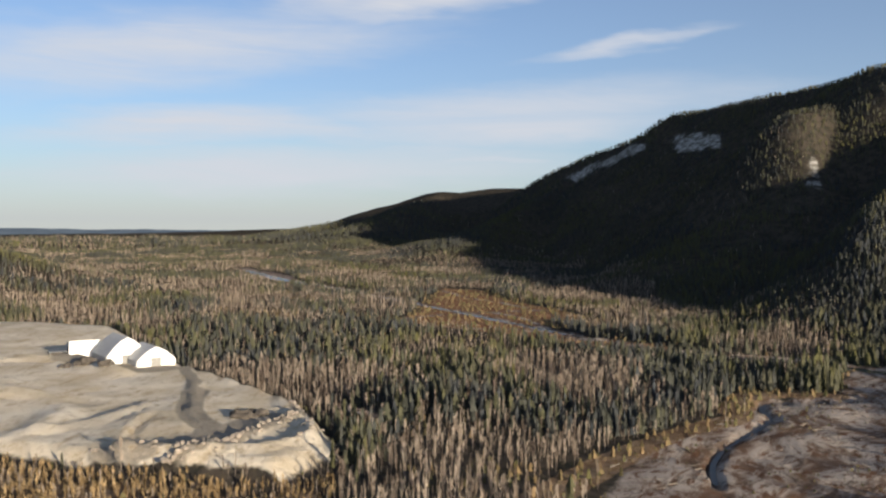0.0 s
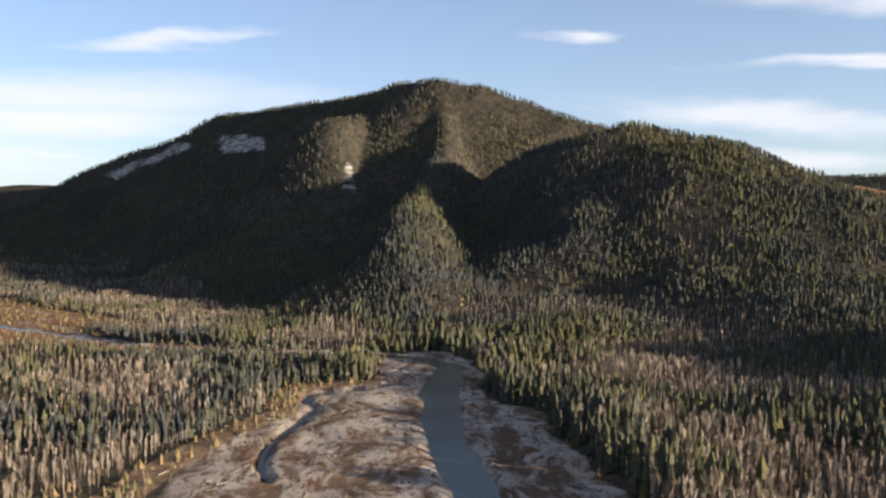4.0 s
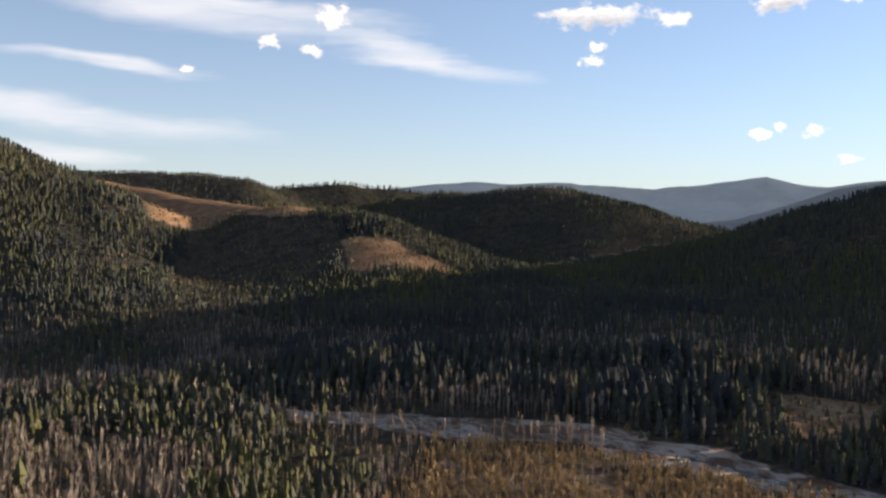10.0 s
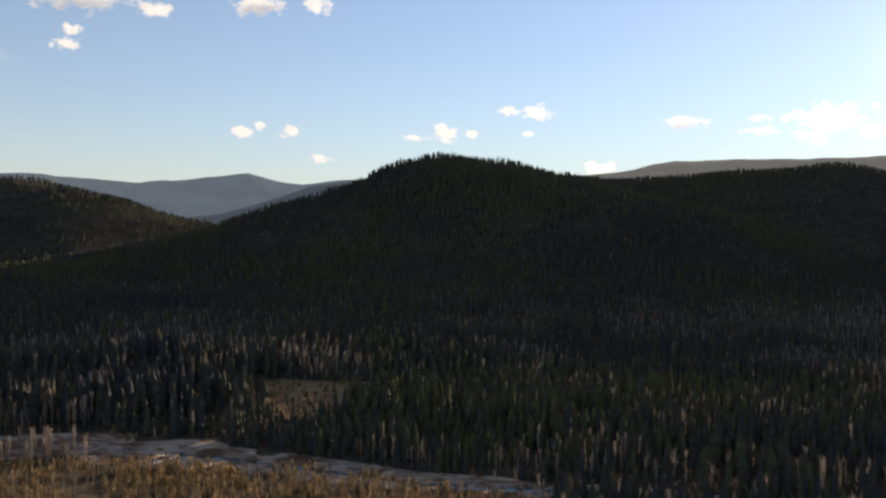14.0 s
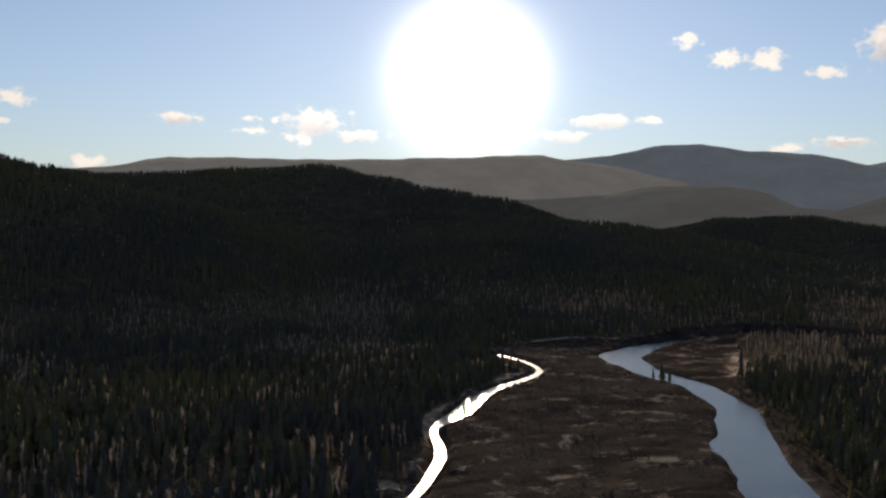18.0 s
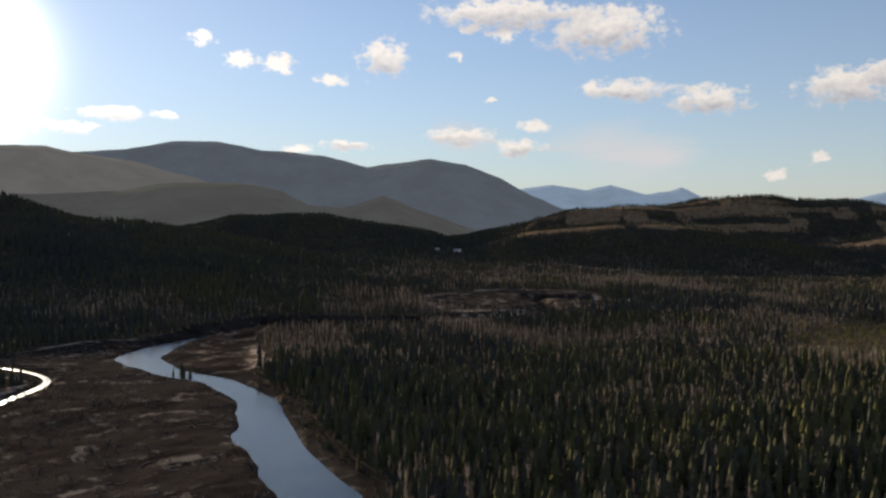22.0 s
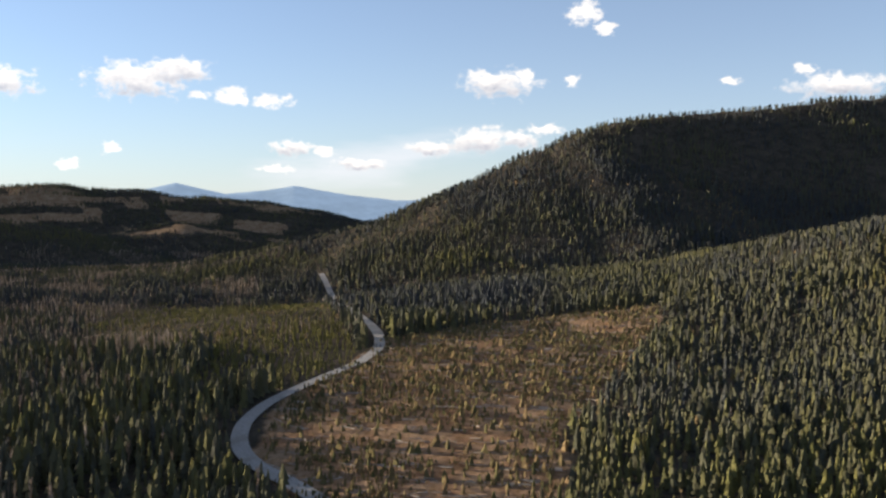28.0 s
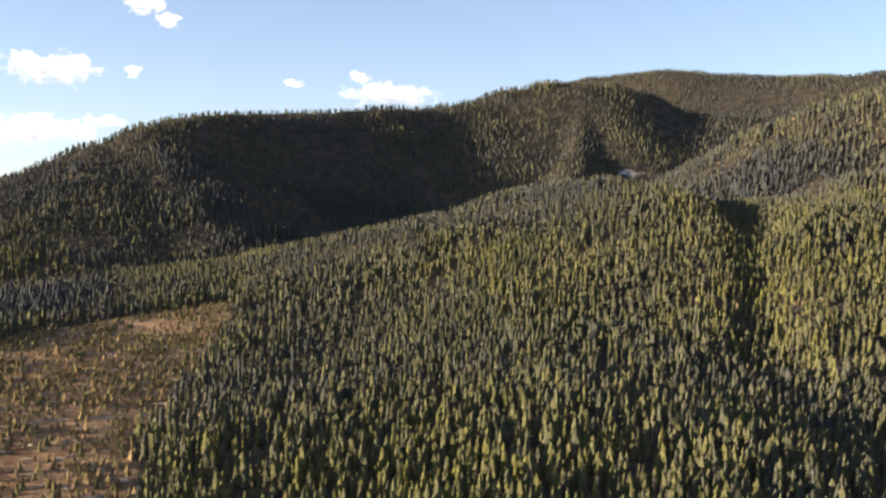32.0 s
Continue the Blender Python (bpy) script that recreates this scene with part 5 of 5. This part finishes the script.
# far farm buildings across the valley
for k, (bearing_, dist, w_, d_) in enumerate(((-170.9, 1900, 15, 8), (-169.6, 1880, 8, 6))):
    p = toward(bearing_) * dist
    house = tagged(new("farm_building"), "small white building far off at the valley's edge", "building", "far buildings")
    house.matrix_world = pose(p.x, p.y, at(p.x, p.y) - 0.2, 0, 0, 20 + 30 * k)
    part("wall", box((-w_ / 2, -d_ / 2, 0), (w_ / 2, d_ / 2, 4)), FABRIC, house)
    bm = bmesh.new()
    prism(bm, [(-w_ / 2 - 0.6, -d_ / 2 - 0.6, 4), (-w_ / 2 - 0.6, d_ / 2 + 0.6, 4), (-w_ / 2 - 0.6, 0, 6.5)], (w_ + 1.2, 0, 0))
    bmesh.ops.recalc_face_normals(bm, faces=bm.faces)
    part("roof", bm, FABRIC, house)


# driftwood and felling slash: tapered sticks lying about
def sticks(name, x, y, long, thick, turn, mat, label, category):
    n = len(x)
    c, s = np.cos(turn), np.sin(turn)
    z = relief(x, y) + thick * 0.6
    rise = np.random.RandomState(n).uniform(-0.05, 0.12, n) * long
    V = []
    for end, k in ((-0.5, 1.0), (0.5, 0.55)):
        for ox, oz in ((-1, -0.5), (1, -0.5), (0, 1)):
            V.append(np.stack([x + c * long * end - s * ox * thick * k * 0.5, y + s * long * end + c * ox * thick * k * 0.5, z + rise * (end + 0.5) + oz * thick * k * 0.5], -1))
    V = np.stack(V, 1).reshape(-1, 3)
    f = np.array([(0, 1, 4), (0, 4, 3), (1, 2, 5), (1, 5, 4), (2, 0, 3), (2, 3, 5), (0, 2, 1), (3, 4, 5)])
    F = (f[None] + 6 * np.arange(n)[:, None, None]).reshape(-1, 3)
    return tagged(mesh_object(name, V, F, mat, False), label, category, kind="stuff")


def spread_in(poly, n, seed):
    r = np.random.RandomState(seed)
    xs, ys = [p[0] for p in poly], [p[1] for p in poly]
    x, y = r.uniform(min(xs), max(xs), n), r.uniform(min(ys), max(ys), n)
    m = inside(x, y, poly)
    return x[m], y[m], r


def dry(x, y):
    keep = np.ones(len(x), bool)
    for line, half in ((RIVER_MAIN, MAIN_HALF), (RIVER_SIDE, SIDE_HALF)):
        d, (hw,) = along(x, y, line, [half])
        keep &= d > hw * 1.35
    return keep


for poly, n, seed in ((BAR_NORTH, 1500, 3), (BAR_ISLAND, 1500, 5)):
    x, y, r = spread_in(poly, n, seed)
    m = dry(x, y) & (fbm(x, y, 45, 8, 2) > 0.46)
    x, y = x[m], y[m]
    turn = 1.1 + r.normal(0, 0.6, len(x))
    sticks("driftwood", x, y, r.uniform(1.5, 7, len(x)), r.uniform(0.15, 0.4, len(x)), turn, DEADWOOD, "bleached driftwood logs stranded on the gravel bar", "driftwood")
x, y, r = spread_in(CLEARING, 5200, 6)
m = np.hypot(x, y) > 220
x, y = x[m], y[m]
lines = smooth((np.sin((x * 0.66 + y * 0.75) / 2.2 + 3 * fbm(x, y, 60, 2, 2)) - 0.1) / 0.4) > 0.4
x, y = x[lines], y[lines]
sticks("felling_slash", x, y, r.uniform(2, 8, len(x)), r.uniform(0.25, 0.6, len(x)), -0.72 + r.normal(0, 0.3, len(x)), DEADWOOD, "grey branches and logs left in rows on the felled slope", "slash")

# low brush on bars and clearing
for poly, n, seed, hi, label in ((BAR_ISLAND, 9000, 11, 1.7, "low brown willow brush on the gravel bar"), (BAR_NORTH, 6000, 12, 1.5, "red-brown willow brush on the gravel bar"),
                                 (CLEARING, 19000, 13, 3.1, "yellow-green young trees and brush on the felled slope")):
    x, y, r = spread_in(poly, n, seed)
    m = dry(x, y) & (np.hypot(x, y) > 225) & (fbm(x, y, 28, seed, 3) > (0.53 if poly is BAR_NORTH else 0.42 if poly is BAR_ISLAND else 0.37))
    x, y = x[m], y[m]
    green = poly is CLEARING
    grove("willow_brush" if not green else "regrowth", [conifer(2, 5, 41, slim=2.6 if not green else 1.6), bare_tree(7, 42, 0.09)], x, y, relief(x, y) - 0.1, r.uniform(0.3, 1.0, len(x)) * hi, r.uniform(0.9, 1.6, len(x)),
          np.clip(r.normal(0.25, 0.25, len(x)), 0, 1) if green else r.uniform(0.0, 0.4, len(x)), TWIGS if poly is BAR_ISLAND else BRUSH, label, "brush")


for poly, n, seed in ((LOW_EAST, 7500, 15), (LOW_WOOD, 11000, 16)):
    x, y, r = spread_in(poly, n, seed)
    m = (np.hypot(x, y) > 235) & (zone(x, y, PIT, 4) < 0.4) & dry(x, y) & (fbm(x, y, 30, 23, 3) > 0.36)
    x, y = x[m], y[m]
    grove("leafless_thicket", [bare_tree(9, s, 0.035) for s in (81, 82, 83)], x, y, relief(x, y) - 0.1, r.uniform(2.5, 7.0, len(x)), r.uniform(1.0, 1.7, len(x)), r.uniform(0, 0.8, len(x)), GOLD_TWIGS, "thin straw-brown leafless thicket", "thicket")


# trees nearest the viewpoint, one by one
def spruce_parts(seed, slim):
    bm = bmesh.new()
    v, f = conifer(15, 9, seed, slim=slim)
    vs = [bm.verts.new(p) for p in v]
    for t in f:
        bm.faces.new([vs[i] for i in t])
    crown = mesh_of(bm, "crown", NEEDLES)
    a = crown.attributes.new("tint", "FLOAT", "POINT")
    a.data.foreach_set("value", np.full(len(crown.vertices), 0.15 + 0.2 * (seed % 4), np.float32))
    bm = bmesh.new()
    bmesh.ops.create_cone(bm, cap_ends=True, segments=6, radius1=0.014, radius2=0.002, depth=0.92, matrix=Matrix.Translation((0, 0, 0.46)))
    return mesh_of(bm, "trunk", BARK), crown


def aspen_parts(seed):
    rr = random.Random(seed)
    bm = bmesh.new()
    bmesh.ops.create_cone(bm, cap_ends=True, segments=6, radius1=0.011, radius2=0.003, depth=0.9, matrix=Matrix.Translation((0, 0, 0.45)))
    trunk = mesh_of(bm, "trunk", DEADWOOD)
    bm = bmesh.new()
    for k in range(34):
        z, a = rr.uniform(0.25, 0.86), rr.uniform(0, 6.283)
        out, up = rr.uniform(0.05, 0.14) * (1.15 - z), rr.uniform(0.08, 0.22)
        tip = Vector((out * math.cos(a), out * math.sin(a), z + up))
        side = Vector((-math.sin(a), math.cos(a), 0)) * 0.006
        base = Vector((0, 0, z))
        vs = [bm.verts.new(p) for p in (base - side, base + side, tip)]
        bm.faces.new(vs)
        for m_ in range(3):
            q = base.lerp(tip, rr.uniform(0.4, 0.9))
            t2 = q + Vector((rr.uniform(-0.03, 0.03), rr.uniform(-0.03, 0.03), rr.uniform(0.04, 0.1)))
            vs = [bm.verts.new(p) for p in (q - side * 0.8, q + side * 0.8, t2)]
            bm.faces.new(vs)
    crown = mesh_of(bm, "crown", TWIGS)
    a = crown.attributes.new("tint", "FLOAT", "POINT")
    a.data.foreach_set("value", np.full(len(crown.vertices), 0.3 + 0.2 * (seed % 4), np.float32))
    return trunk, crown


def tree_thing(kind, label, meshes, group):
    tree = tagged(new(kind), label, "tree", group)
    for me in meshes:
        o = new(me.name, me)
        o.parent = tree
    return tree


SPRUCES = [tree_thing("spruce", "tall narrow dark green spruce at the forest's near edge", spruce_parts(s, sl), "nearest spruces") for s, sl in ((51, 1.0), (52, 0.8), (53, 1.2), (54, 0.95), (55, 1.1))]
ASPENS = [tree_thing("aspen", "leafless pale aspen with upright twigs", aspen_parts(s), "nearest aspens") for s in (61, 62, 63, 64)]
near_x, near_y, near_leafless, near_size = NEAREST
order = np.random.RandomState(9).permutation(len(near_x))
for i in order:
    pool = ASPENS if near_leafless[i] else SPRUCES
    first = pool[i % len(pool)]
    m = pose(near_x[i], near_y[i], at(near_x[i], near_y[i], 0.3), 0, 0, float(i * 77 % 360))
    s = float(near_size[i])
    made = copy_thing(first, m)
    made.scale = (s, s, s)
# a knot of young spruces on the river bar, and the first of each kind
for k, t in enumerate(SPRUCES + ASPENS[:2]):
    px, py = 258 + (k % 4) * 3.1 - k * 0.6, -517 - (k % 3) * 3.3
    t.matrix_world = pose(px, py, at(px, py, 0.2), 0, 0, k * 50) @ Matrix.Scale((9.5, 8, 11, 7.5, 9, 6, 5)[k], 4)
for k, t in enumerate(ASPENS[2:]):
    px, py = 150 - 14 * k, 452 - 14 * k
    t.matrix_world = pose(px, py, at(px, py, 0.2), 0, 0, k * 50) @ Matrix.Scale(12, 4)

# dead standing trees on the logged knob
snag_bm = bmesh.new()
bmesh.ops.create_cone(snag_bm, cap_ends=True, segments=6, radius1=0.022, radius2=0.004, depth=1.0, matrix=Matrix.Translation((0, 0, 0.5)))
for k in range(9):
    a, z = k * 2.4, 0.35 + 0.065 * k
    q = [Vector((0, 0, z - 0.012)), Vector((0, 0, z + 0.012)), Vector((0.07 * math.cos(a), 0.07 * math.sin(a), z + 0.05))]
    snag_bm.faces.new([snag_bm.verts.new(p) for p in q])
snag_mesh = mesh_of(snag_bm, "snag", DEADWOOD)
for k, (b_, d_) in enumerate(((-75.6, 1000), (-74.6, 1020), (-73.4, 1040), (-72.0, 1065), (-76.2, 990), (-53.6, 1640), (-52.6, 1690), (-54.6, 1600), (-68.5, 1130), (-62.5, 1240), (-63.6, 1200), (-65.0, 1190))):
    p = toward(b_) * d_
    o = new("snag", snag_mesh)
    o.matrix_world = pose(p.x, p.y, at(p.x, p.y, 0.3), 0, 0, k * 61) @ Matrix.Scale(9 + k % 4 * 2.0, 4)
    tagged(o, "grey dead tree standing on the logged slope", "dead tree", "snags on the logged hill")
